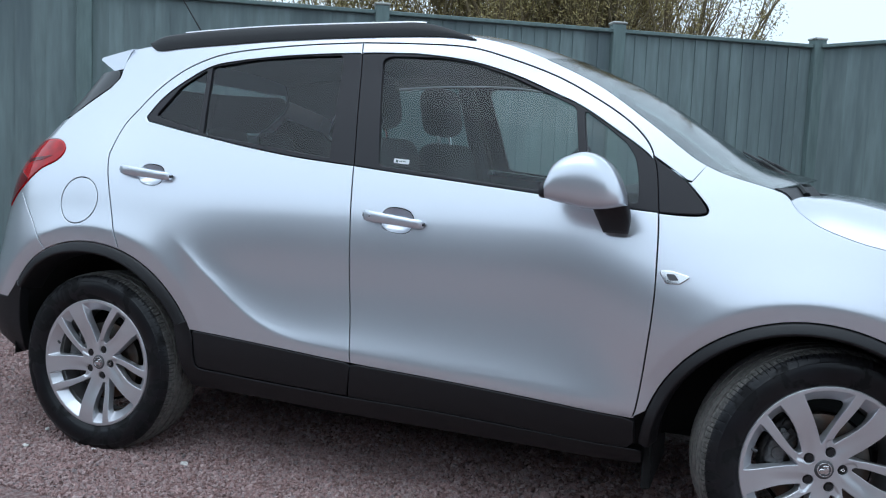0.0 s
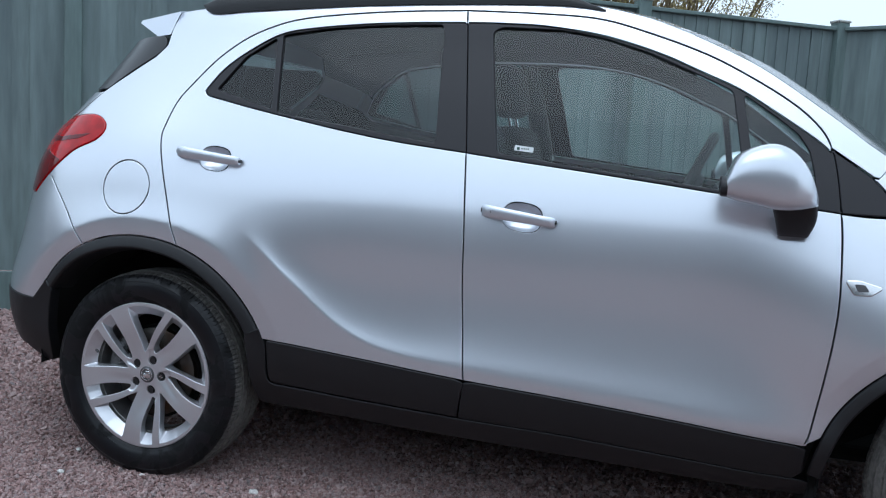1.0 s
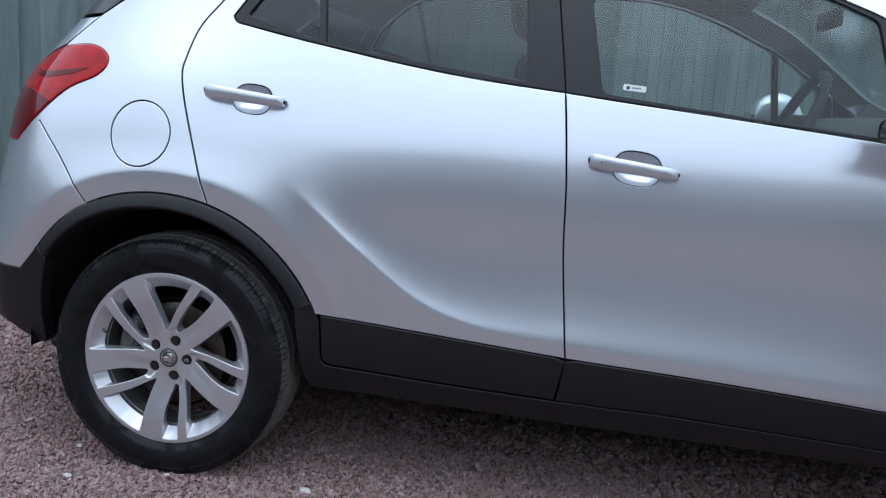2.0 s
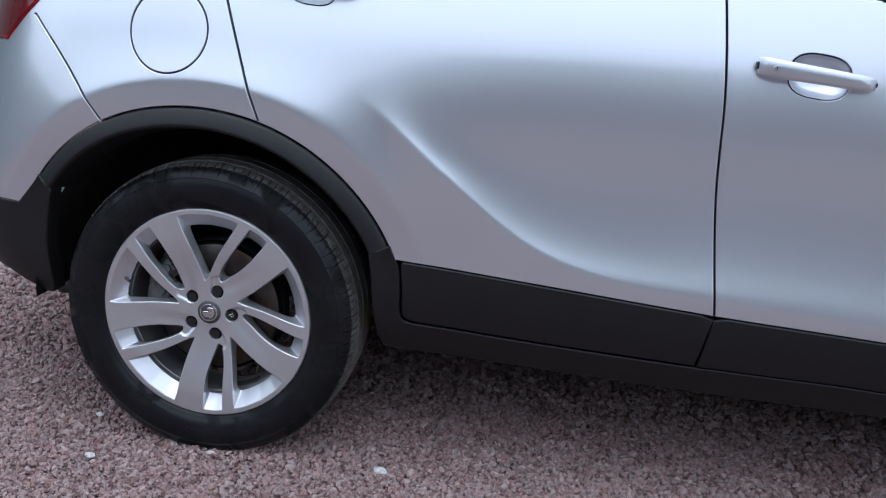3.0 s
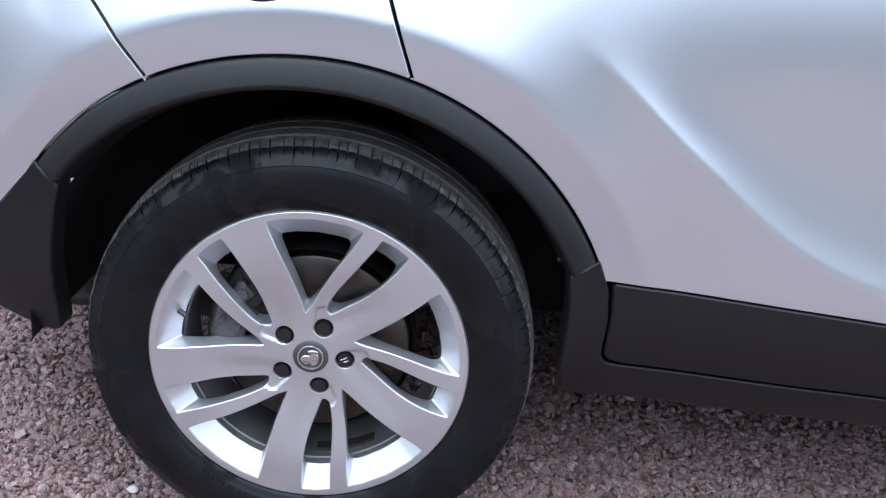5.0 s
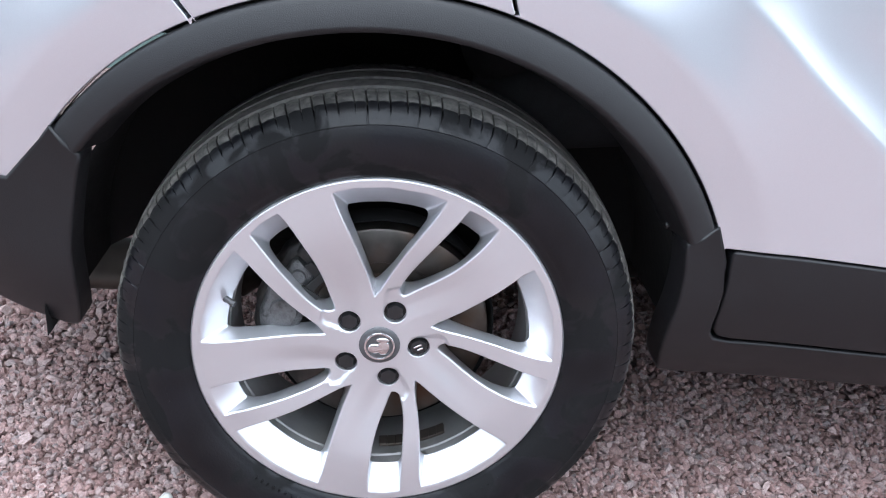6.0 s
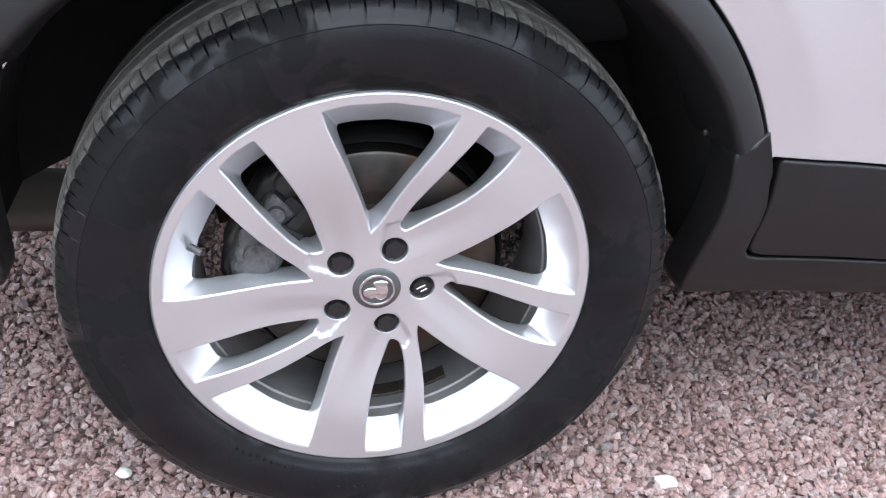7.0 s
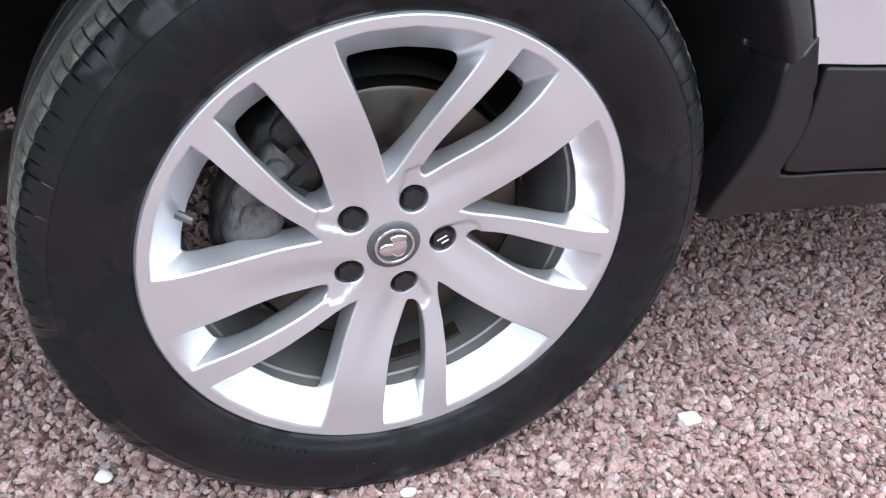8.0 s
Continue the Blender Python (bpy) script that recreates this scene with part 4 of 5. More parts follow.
for wx, a in ((0.0, ARCH_R), (WHEELBASE, ARCH_F)):
    for sgn in (-1, 1):
        rings = []
        for k in range(33):
            t = radians(1 + 181 * k / 32)
            r = 0.425
            rings.append([(a[0] + r * math.cos(t), sgn * y, a[1] + r * math.sin(t)) for y in (0.83, 0.75, 0.55)] + [(a[0] + 0.05 * math.cos(t), sgn * 0.54, a[1] + 0.2 + 0.05 * math.sin(t))])
        part("wheel_housing", loft_bm(rings, cap=False, closed=False), UNDER, car, "black wheel arch liner", smooth=True)


# ---- car: wheels ----
def polar(points):
    return [(r * math.cos(radians(a)), r * math.sin(radians(a))) for r, a in points]


# openings of the rim's face (radius, degrees): edge at the face, and edge at the back of the spokes
V_FRONT = [(0.069, 98.5), (0.081, 100.6), (0.094, 101.2), (0.118, 102.6), (0.147, 104.3), (0.175, 105.7), (0.198, 106.8), (0.216, 107.4), (0.2335, 107.4), (0.2345, 100.0),
           (0.2343, 89.0), (0.2338, 78.0), (0.2332, 70.8), (0.216, 71.3), (0.198, 72.5), (0.175, 74.6), (0.147, 77.9), (0.118, 82.0), (0.094, 86.5), (0.081, 90.5)]
V_BACK = [(0.084, 97.0), (0.088, 98.2), (0.097, 99.2), (0.118, 101.0), (0.147, 102.8), (0.172, 103.9), (0.188, 104.5), (0.197, 104.7), (0.2025, 104.0), (0.2030, 98.5),
          (0.2028, 89.5), (0.2023, 80.5), (0.2018, 76.0), (0.196, 74.2), (0.187, 74.0), (0.172, 75.1), (0.147, 77.9), (0.118, 82.2), (0.098, 88.0), (0.088, 93.0)]
SLOT_FRONT = [(0.0755, 68.0), (0.0775, 73.5), (0.084, 76.8), (0.094, 76.9), (0.105, 75.7), (0.118, 74.2), (0.141, 71.3), (0.173, 68.1), (0.199, 66.2), (0.216, 65.2), (0.2335, 64.6),
              (0.2352, 58.5), (0.2340, 52.2), (0.220, 51.8), (0.203, 51.5), (0.180, 51.6), (0.160, 52.0), (0.145, 52.7), (0.131, 53.9), (0.118, 55.6), (0.106, 58.0), (0.094, 61.0), (0.083, 64.2)]
SLOT_BACK = [(0.0840, 68.5), (0.0850, 72.6), (0.089, 75.4), (0.097, 76.0), (0.106, 75.3), (0.118, 74.2), (0.141, 71.6), (0.168, 69.2), (0.186, 67.3), (0.196, 66.2), (0.2030, 64.4),
             (0.2035, 59.0), (0.2025, 53.6), (0.198, 52.2), (0.188, 51.5), (0.172, 50.9), (0.156, 50.8), (0.143, 51.4), (0.131, 52.6), (0.118, 54.4), (0.106, 57.0), (0.097, 59.6), (0.089, 63.4)]
RIDGE = [(0.045, 50.0), (0.060, 46.0), (0.078, 41.0), (0.108, 38.8), (0.142, 37.2), (0.18, 36.0)]
BOLT_ANGLE = -2.2
FACE = 0.098


def face_out(r):
    return FACE - 0.021 * (1 - smooth_step(0.045, 0.205, r))


def spoke_out(x, z):
    """Height of the spokes' face: dished, with a shallow channel that runs out of each bolt hole along the broad spoke."""
    r = math.hypot(x, z)
    a = (math.degrees(math.atan2(z, x)) - 26.0) % 72.0 + 26.0
    across = radians(a - table(RIDGE, min(max(r, 0.045), 0.18))) * r
    dip = smooth_step(-0.005, 0.024, across) * smooth_step(3.0, -4.0, a - table([(0.040, 86.0), (0.070, 86.0), (0.085, 84.0), (0.097, 68.0), (0.12, 61.0), (0.20, 57.0)], min(r, 0.20))) * smooth_step(0.040, 0.052, r) * smooth_step(0.185, 0.085, r)
    return face_out(r) - 0.0045 * dip


def spin_mesh(name, profile, seg, mats, index=None, notch=None, angles=None, skew=None):
    """A turned body about the wheel's axle from (radius, outward) pairs."""
    verts, faces, which = [], [], []
    n = len(profile)
    for k in range(seg):
        turn = angles[k] if angles else 2 * math.pi * k / seg
        for j, (r, u) in enumerate(profile):
            a = turn + (skew(j) if skew else 0.0)
            dr, du = notch(k, j) if notch else (0.0, 0.0)
            verts.append(((r - dr) * math.cos(a), -(u - math.copysign(du, u)), (r - dr) * math.sin(a)))
    for k in range(seg):
        for j in range(n - 1):
            a, b = k * n + j, ((k + 1) % seg) * n + j
            faces.append((a, a + 1, b + 1, b))
            which.append(index(j) if index else 0)
    me = bpy.data.meshes.new(name)
    me.from_pydata(verts, [], faces)
    for m in mats:
        me.materials.append(m)
    me.polygons.foreach_set("material_index", which)
    me.polygons.foreach_set("use_smooth", [True] * len(faces))
    me.update()
    me.set_sharp_from_angle(angle=radians(40))
    return me


def opening(front, back, turn):
    """Two matching outlines of an opening, at the face and at the back of the spokes."""
    n = 4
    a = rounded(polar([(r, d - turn) for r, d in front[::-1]]), 0.0052, n)
    b = rounded(polar([(r, d - turn) for r, d in back[::-1]]), 0.0060, n)
    top, low = [], []
    for i in range(len(a)):
        k = (i + 1) % len(a)
        steps = max(1, int(math.dist(a[i], a[k]) / 0.004))
        for s in range(steps):
            t = s / steps
            top.append(tuple(a[i][c] + (a[k][c] - a[i][c]) * t for c in (0, 1)))
            low.append(tuple(b[i][c] + (b[k][c] - b[i][c]) * t for c in (0, 1)))
    return top, low


def rim_face_mesh():
    """Five pairs of one broad and one slim spoke, with crisp edges, straight flanks and sloped ends to the openings."""
    outer = arc(0, 0, 0.2405, 0, 360, 160)[:-1]
    holes, backs = [], []
    for k in range(5):
        for front, back in ((V_FRONT, V_BACK), (SLOT_FRONT, SLOT_BACK)):
            top, low = opening(front, back, 72 * k)
            holes.append(top)
            backs.append(low)
        a = radians(BOLT_ANGLE + 72 * k)
        holes.append(arc(0.0525 * math.cos(a), 0.0525 * math.sin(a), 0.0158, 0, 360, 32)[:-1])
        backs.append(None)
    pts, faces = fill(outer, holes, 0.0037)
    e = 0.0006

    def face_normal(x, z):
        gx = (spoke_out(x + e, z) - spoke_out(x - e, z)) / (2 * e)
        gz = (spoke_out(x, z + e) - spoke_out(x, z - e)) / (2 * e)
        return Vector((-gx, -1.0, -gz)).normalized()
    verts = [(x, -spoke_out(x, z), z) for x, z in pts]
    normals = [face_normal(x, z) for x, z in pts]
    faces = [tuple(f) for f in faces]
    b = len(outer)
    for h, low in zip(holes, backs):
        m = len(h)
        rim = list(range(b, b + m))
        b += m
        norm = outline_normals(h)
        rows = [rim]
        if low is None:
            for ins, dep, tilt in ((0.0008, 0.0004, 0.7), (0.0012, 0.0014, 0.15), (0.0014, 0.016, 0.0)):
                row = []
                for (x, z), n in zip(h, norm):
                    row.append(len(verts))
                    verts.append((x - n[0] * ins, -(spoke_out(x, z) - dep), z - n[1] * ins))
                    normals.append(Vector((-n[0], -tilt, -n[1])).normalized())
                rows.append(row)
        else:
            up = [Vector((x, -spoke_out(x, z), z)) for x, z in h]
            down = [Vector((x, -(spoke_out(*q) - 0.030), z)) for (x, z), q in zip(low, h)]
            wall = []
            for i in range(m):
                t = up[(i + 1) % m] - up[i - 1] + (down[(i + 1) % m] - down[i - 1])
                w = t.cross(down[i] - up[i]).normalized()
                wall.append(w if w.x * norm[i][0] + w.z * norm[i][1] < 0 else -w)
            for f, ins, dep, mix in ((0.0, 0.0014, 0.0004, 0.30), (0.0, 0.0025, 0.0014, 0.62), (0.0, 0.0031, 0.0032, 1.0), (0.5, 0.0016, 0.0016, 1.0), (1.0, 0.0, 0.0, 1.0)):
                row = []
                for i in range(m):
                    c = up[i].lerp(down[i], f) + Vector((-norm[i][0] * ins, dep, -norm[i][1] * ins))
                    row.append(len(verts))
                    verts.append(tuple(c))
                    normals.append((normals[rim[i]] * (1 - mix) + wall[i] * mix).normalized())
                rows.append(row)
            for ins, dep in ((0.0016, 0.0016), (-0.002, 0.004)):
                row = []
                for i in range(m):
                    row.append(len(verts))
                    verts.append((down[i].x - norm[i][0] * ins * 0.5, down[i].y + dep, down[i].z - norm[i][1] * ins * 0.5))
                    normals.append((wall[i] + Vector((0, 0.9, 0))).normalized())
                rows.append(row)
        for a, c in zip(rows, rows[1:]):
            for i in range(m):
                faces.append((a[i], a[(i + 1) % m], c[(i + 1) % m], c[i]))
    ring = list(range(len(outer)))
    last = ring
    for r, u in ((0.2425, 0.0975), (0.2440, 0.0955), (0.2445, 0.092), (0.242, 0.086)):
        row = []
        for x, z in outer:
            f = r / 0.2405
            row.append(len(verts))
            verts.append((x * f, -u, z * f))
            normals.append(Vector((x / 0.2405, -max(0.0, (u - 0.088) * 90), z / 0.2405)).normalized())
        m = len(row)
        for i in range(m):
            faces.append((last[i], row[i], row[(i + 1) % m], last[(i + 1) % m]))
        last = row
    me = bpy.data.meshes.new("rim")
    me.from_pydata(verts, [], faces)
    me.materials.append(ALLOY)
    me.polygons.foreach_set("use_smooth", [True] * len(faces))
    me.update()
    me.normals_split_custom_set_from_vertices([tuple(n) for n in normals])
    return me


def arc_casting(name, a0, a1, r0, r1, u0, u1, mat, seed):
    """A rough casting that follows the disc's edge, with rounded corners."""
    rings = []
    n = max(6, int((a1 - a0) / 2))
    for k in range(n + 1):
        t = k / n
        a = radians(a0 + (a1 - a0) * t)
        end = min(1.0, math.sin(math.pi * min(max(t, 0.03), 0.97)) * 3) ** 0.45
        rc, hr, uc, hu = (r0 + r1) / 2, (r1 - r0) / 2 * (0.72 + 0.28 * end), (u0 + u1) / 2, (u1 - u0) / 2 * (0.6 + 0.4 * end)
        ring = []
        for j in range(20):
            q = 2 * math.pi * j / 20
            c, d = math.cos(q), math.sin(q)
            rr, uu = rc + hr * math.copysign(abs(c) ** 0.6, c), uc + hu * math.copysign(abs(d) ** 0.6, d)
            v = Vector((rr * math.cos(a), -uu, rr * math.sin(a)))
            ring.append(v * (1 + 0.035 * noise.noise(v * 55 + Vector((seed, 0, 0)))))
        rings.append(ring)
    return bm_mesh(name, loft_bm(rings), mat, True, 60)


def bm_mesh(name, bm, mat, smooth=True, sharp=35):
    bmesh.ops.recalc_face_normals(bm, faces=bm.faces[:])
    me = bpy.data.meshes.new(name)
    bm.to_mesh(me)
    bm.free()
    me.materials.append(mat)
    if smooth:
        me.polygons.foreach_set("use_smooth", [True] * len(me.polygons))
        me.set_sharp_from_angle(angle=radians(sharp))
    return me


def cyl_bm(r0, r1, depth, at, seg=24):
    """A disc or cone that faces outwards along the axle; at: (x, outward, z) of its middle."""
    bm = bmesh.new()
    bmesh.ops.create_cone(bm, cap_ends=True, segments=seg, radius1=r0, radius2=r1, depth=depth,
                          matrix=Matrix.Translation((at[0], -at[1], at[2])) @ Matrix.Rotation(radians(90), 4, "X"))
    return bm


LUGS = 68
TYRE_PROFILE = [(0.232, 0.070), (0.240, 0.086), (0.2445, 0.0945), (0.250, 0.1000), (0.2535, 0.1010), (0.256, 0.1035), (0.266, 0.1080), (0.285, 0.1118), (0.296, 0.1113), (0.305, 0.1098), (0.3122, 0.1076), (0.3129, 0.1081),
                (0.3138, 0.1070), (0.3200, 0.1042), (0.3262, 0.1004), (0.3320, 0.0957), (0.3372, 0.0895), (0.3408, 0.0815), (0.3430, 0.0700), (0.3440, 0.0600), (0.3375, 0.0595), (0.3375, 0.0535), (0.3450, 0.0530),
                (0.3460, 0.0400), (0.3465, 0.0260), (0.3390, 0.0255), (0.3390, 0.0170), (0.3468, 0.0165)]
TYRE_PROFILE = TYRE_PROFILE + [(r, -u) for r, u in TYRE_PROFILE[::-1]]
COLUMNS = 10
TYRE_ANGLES = []
rng = random.Random(12)
for k in range(LUGS):
    a = 2 * math.pi * (k + rng.uniform(-0.08, 0.08)) / LUGS
    for s in (0.0, 0.0004, 0.0021, 0.0025, 0.0085, 0.0150, 0.0153, 0.0166, 0.0169, 0.0240):
        TYRE_ANGLES.append(a + s / 0.343)


def tyre_notch(k, j):
    """How far the rubber is cut away at a column and a point of the profile: radius and outward."""
    j = min(j, len(TYRE_PROFILE) - 1 - j)
    lug, c = divmod(k, COLUMNS)
    long = (lug * 7) % 5 < 3
    if c in (1, 2) and 12 <= j <= 19:
        d = (0.0001, 0.0004, 0.0010, 0.0032, 0.0070, 0.0090, 0.0095, 0.0085)[j - 12] * (1.0 if long or j > 14 else 0.15)
        return d, 0.9 * d if j < 17 else 0.0
    if c in (6, 7) and 15 <= j <= 19:
        d = (0.0012, 0.0045, 0.0070, 0.0075, 0.0050)[j - 15]
        return d, 0.6 * d if j < 17 else 0.0
    if 16 <= j <= 19:
        d = 0.0016 * noise.noise(Vector((lug * 3.7 + (c > 4) * 1.9, j * 0.9, 0)))
        return d + (0.0008 if c in (0, 3, 5, 8) else 0.0), 0.0
    return 0.0, 0.0


def tyre_skew(j):
    """The slits lean and hook as they climb over the shoulder."""
    j = min(j, len(TYRE_PROFILE) - 1 - j)
    return (0.010 * smooth_step(14, 19, j) - 0.003 * smooth_step(12, 15, j)) if j <= 19 else 0.010


def wheel_meshes():
    out = {}
    out["tyre"] = [(spin_mesh("tyre", TYRE_PROFILE, LUGS * COLUMNS, [TYRE, TREAD, RIB], lambda j: (0 if min(j, len(TYRE_PROFILE) - 2 - j) < 16 else 1 if min(j, len(TYRE_PROFILE) - 2 - j) < 18 else 2), tyre_notch, TYRE_ANGLES, tyre_skew), "black radial tyre with a ribbed tread")]
    out["rim"] = [(rim_face_mesh(), "silver alloy rim with five twin spokes")]
    bolts, caps = [], []
    for k in range(5):
        a = radians(BOLT_ANGLE + 72 * k)
        x, z = 0.0525 * math.cos(a), 0.0525 * math.sin(a)
        u = face_out(0.0525)
        bm = cyl_bm(0.0152, 0.0152, 0.004, (x, u - 0.0105, z))
        hexa = cyl_bm(0.0132, 0.0112, 0.009, (x, u - 0.0055, z), 6)
        tmp = bpy.data.meshes.new("tmp")
        hexa.to_mesh(tmp)
        hexa.free()
        bm.from_mesh(tmp)
        bolts.append((bm_mesh("wheel_bolt", bm, BOLT, True, 25), "black plastic bolt cap"))
        if k == 0:
            for dx, dz, w in ((-0.0005, 0.0022, 0.0058), (0.0008, -0.0032, 0.0042)):
                bar = box_bm((x + dx - w, -u + 0.0000, z + dz - 0.0012), (x + dx + w, -u + 0.0016, z + dz + 0.0012), 0.0004, 1)
                bmesh.ops.rotate(bar, cent=(x, 0, z), matrix=Matrix.Rotation(radians(-28), 3, "Y"), verts=bar.verts)
                caps.append((bm_mesh("lock_mark", bar, CHROME), ""))
    out["wheel_bolt"] = bolts
    out["lock_mark"] = caps
    u = face_out(0.0)
    prof = [(0.0, u + 0.0035), (0.020, u + 0.0035), (0.0255, u + 0.0025), (0.0275, u + 0.0005), (0.0278, u - 0.004)]
    out["hub_cap"] = [(spin_mesh("hub_cap", prof, 48, [HUBGREY]), "dark grey centre cap")]
    prof = [(0.0192 + 0.0016 * math.cos(t), u + 0.0042 + 0.0014 * math.sin(t)) for t in [2 * math.pi * i / 8 for i in range(9)]]
    marks = [(spin_mesh("cap_ring", prof, 40, [CHROME]), "chrome emblem ring")]
    for cx, cz, sx, sz in ((-0.006, -0.004, 0.010, 0.0075), (0.005, -0.002, 0.0085, 0.0115), (0.004, 0.009, 0.009, 0.0042)):
        bm = bmesh.new()
        bmesh.ops.create_uvsphere(bm, u_segments=16, v_segments=8, radius=1, matrix=Matrix.Translation((cx, -(u + 0.0035), cz)) @ Matrix.Diagonal((sx, 0.0022, sz, 1)))
        marks.append((bm_mesh("emblem", bm, CHROME), "plain chrome emblem shape"))
    out["cap_ring"] = marks
    prof = [(0.030, 0.058), (0.076, 0.058), (0.082, 0.054), (0.0845, 0.032), (0.099, 0.0300), (0.1005, 0.0325), (0.1460, 0.0325), (0.1485, 0.0305), (0.149, 0.006), (0.10, 0.006)]
    out["brake_disc"] = [(spin_mesh("brake_disc", prof, 96, [DISC]), "worn steel brake disc")]
    prof = [(0.0, -0.020), (0.152, -0.014), (0.1555, 0.020), (0.1570, 0.0215), (0.1582, 0.020), (0.158, -0.02)]
    out["dust_shield"] = [(spin_mesh("dust_shield", prof, 64, [UNDER]), "")]
    cal = []
    for a0, a1, r0, r1, u0, u1, mat, seed, name in ((128, 184, 0.146, 0.172, 0.004, 0.040, CASTIRON, 2, "caliper_bracket"), (150, 177, 0.108, 0.163, 0.034, 0.062, CALIPER, 3, "brake_caliper"), (136, 149, 0.120, 0.158, 0.034, 0.056, CALIPER, 5, "brake_caliper"),
                                                   (172, 186, 0.104, 0.140, 0.030, 0.050, CASTIRON, 7, "caliper_bracket"), (124, 135, 0.132, 0.166, 0.026, 0.048, CASTIRON, 8, "caliper_bracket")):
        cal.append((arc_casting(name, a0, a1, r0, r1, u0, u1, mat, seed), "dirty cast brake caliper" if mat is CALIPER else "dark cast bracket"))
    for ang, rad, u, r in ((164, 0.134, 0.060, 0.021), (142, 0.140, 0.054, 0.011), (179, 0.122, 0.050, 0.010)):
        a = radians(ang)
        boss = cyl_bm(r, r * 0.82, 0.014, (rad * math.cos(a), u, rad * math.sin(a)), 20)
        cal.append((bm_mesh("caliper_boss", boss, CALIPER), ""))
    for ang, rad, u, lx, lz in ((133, 0.128, 0.058, 0.016, 0.006), (137, 0.118, 0.060, 0.006, 0.018), (146, 0.116, 0.062, 0.014, 0.005), (178, 0.112, 0.056, 0.016, 0.005)):
        clip = box_bm((rad - lx, -u - 0.0015, -lz), (rad + lx, -u + 0.0015, lz), 0.0006, 1, Matrix.Rotation(radians(-ang), 4, "Y"))
        cal.append((bm_mesh("pad_clip", clip, SEAL), "black spring clip"))
    out["brake_caliper"] = cal
    out["wheel_weight"] = []
    for k in range(8):
        block = box_bm((-0.0062, -0.034, -0.0022), (0.0062, -0.012, 0.0028), 0.0010, 1, Matrix.Rotation(radians(90 + 86 - 3.6 * k), 4, "Y") @ Matrix.Translation((0, 0, 0.1975)))
        out["wheel_weight"].append((bm_mesh("wheel_weight", block, EXHAUST), "brown stick-on balance weight"))
    hose = tube_bm([Matrix.Rotation(radians(-a), 3, "Y") @ Vector((r, -0.02, 0)) for a, r in ((120, 0.13), (128, 0.105), (140, 0.095), (150, 0.10), (160, 0.09))], 0.006, 8)
    out["brake_hose"] = [(bm_mesh("brake_hose", hose, SEAL), "black brake hose")]
    a = radians(164)
    valve = tube_bm([(0.222 * math.cos(a), -0.066, 0.222 * math.sin(a)), (0.212 * math.cos(a), -0.073, 0.212 * math.sin(a)), (0.196 * math.cos(a), -0.082, 0.196 * math.sin(a))], [0.0055, 0.0045, 0.0040], 10)
    out["valve"] = [(bm_mesh("valve", valve, HUBGREY), "grey tyre valve")]
    # unreadable raised marks on the sidewall
    marks = []
    rng = random.Random(5)
    for a0, count, r, high in ((-128, 9, 0.262, 0.008), (-64, 10, 0.264, 0.007), (-168, 3, 0.286, 0.009), (-98, 4, 0.280, 0.006)):
        for k in range(count):
            a = radians(a0 + k * (2.1 if high < 0.014 else 3.1))
            w = 0.0030 * rng.uniform(0.6, 1.3)
            u0 = 0.1066 if r < 0.27 else 0.1114 if r < 0.295 else 0.1106
            bar = box_bm((-w / 2, -u0 - 0.00015, -high / 2), (w / 2, -u0 + 0.003, high / 2), 0.0004, 1)
            bmesh.ops.transform(bar, matrix=Matrix.Rotation(radians(90) - a, 4, "Y") @ Matrix.Translation((0, 0, r)), verts=bar.verts)
            marks.append((bm_mesh("sidewall_mark", bar, TYRE), ""))
    out["sidewall_mark"] = marks
    return out


BARREL = spin_mesh("wheel", [(0.2430, 0.089), (0.2380, 0.083), (0.2260, 0.076), (0.2075, 0.069), (0.2036, 0.0665), (0.2024, 0.052), (0.2002, 0.0500), (0.1992, 0.010), (0.1992, -0.030), (0.2140, -0.070), (0.2260, -0.095), (0.2400, -0.098)], 120, [DUSTY_SHADED])
WHEEL = wheel_meshes()


def add_wheel(x, sgn, steer, spin, camber=1.0):
    m = Matrix.Translation((x, sgn * 0.77, AXLE - 0.002)) @ Matrix.Rotation(radians(steer), 4, "Z") @ Matrix.Rotation(radians(-camber * (1 if sgn < 0 else -1)), 4, "X")
    if sgn > 0:
        m = m @ Matrix.Rotation(math.pi, 4, "Z")
    wheel = new("wheel", BARREL)
    wheel.matrix_basis = m @ Matrix.Rotation(radians(-spin), 4, "Y")
    hang(wheel, car)
    tagged(wheel, "silver alloy wheel with a black tyre")
    for name, items in WHEEL.items():
        for me, label in items:
            still = name in ("brake_caliper", "dust_shield", "brake_hose", "brake_disc")
            ob = new(name, me)
            ob.matrix_basis = m if still else wheel.matrix_basis
            hang(ob, wheel)
            tagged(ob, label)


add_wheel(0.001, -1, 0, 0)
add_wheel(WHEELBASE - 0.012, -1, 18, 3)
add_wheel(0.0, 1, 0, 20)
add_wheel(WHEELBASE, 1, 18, 40)
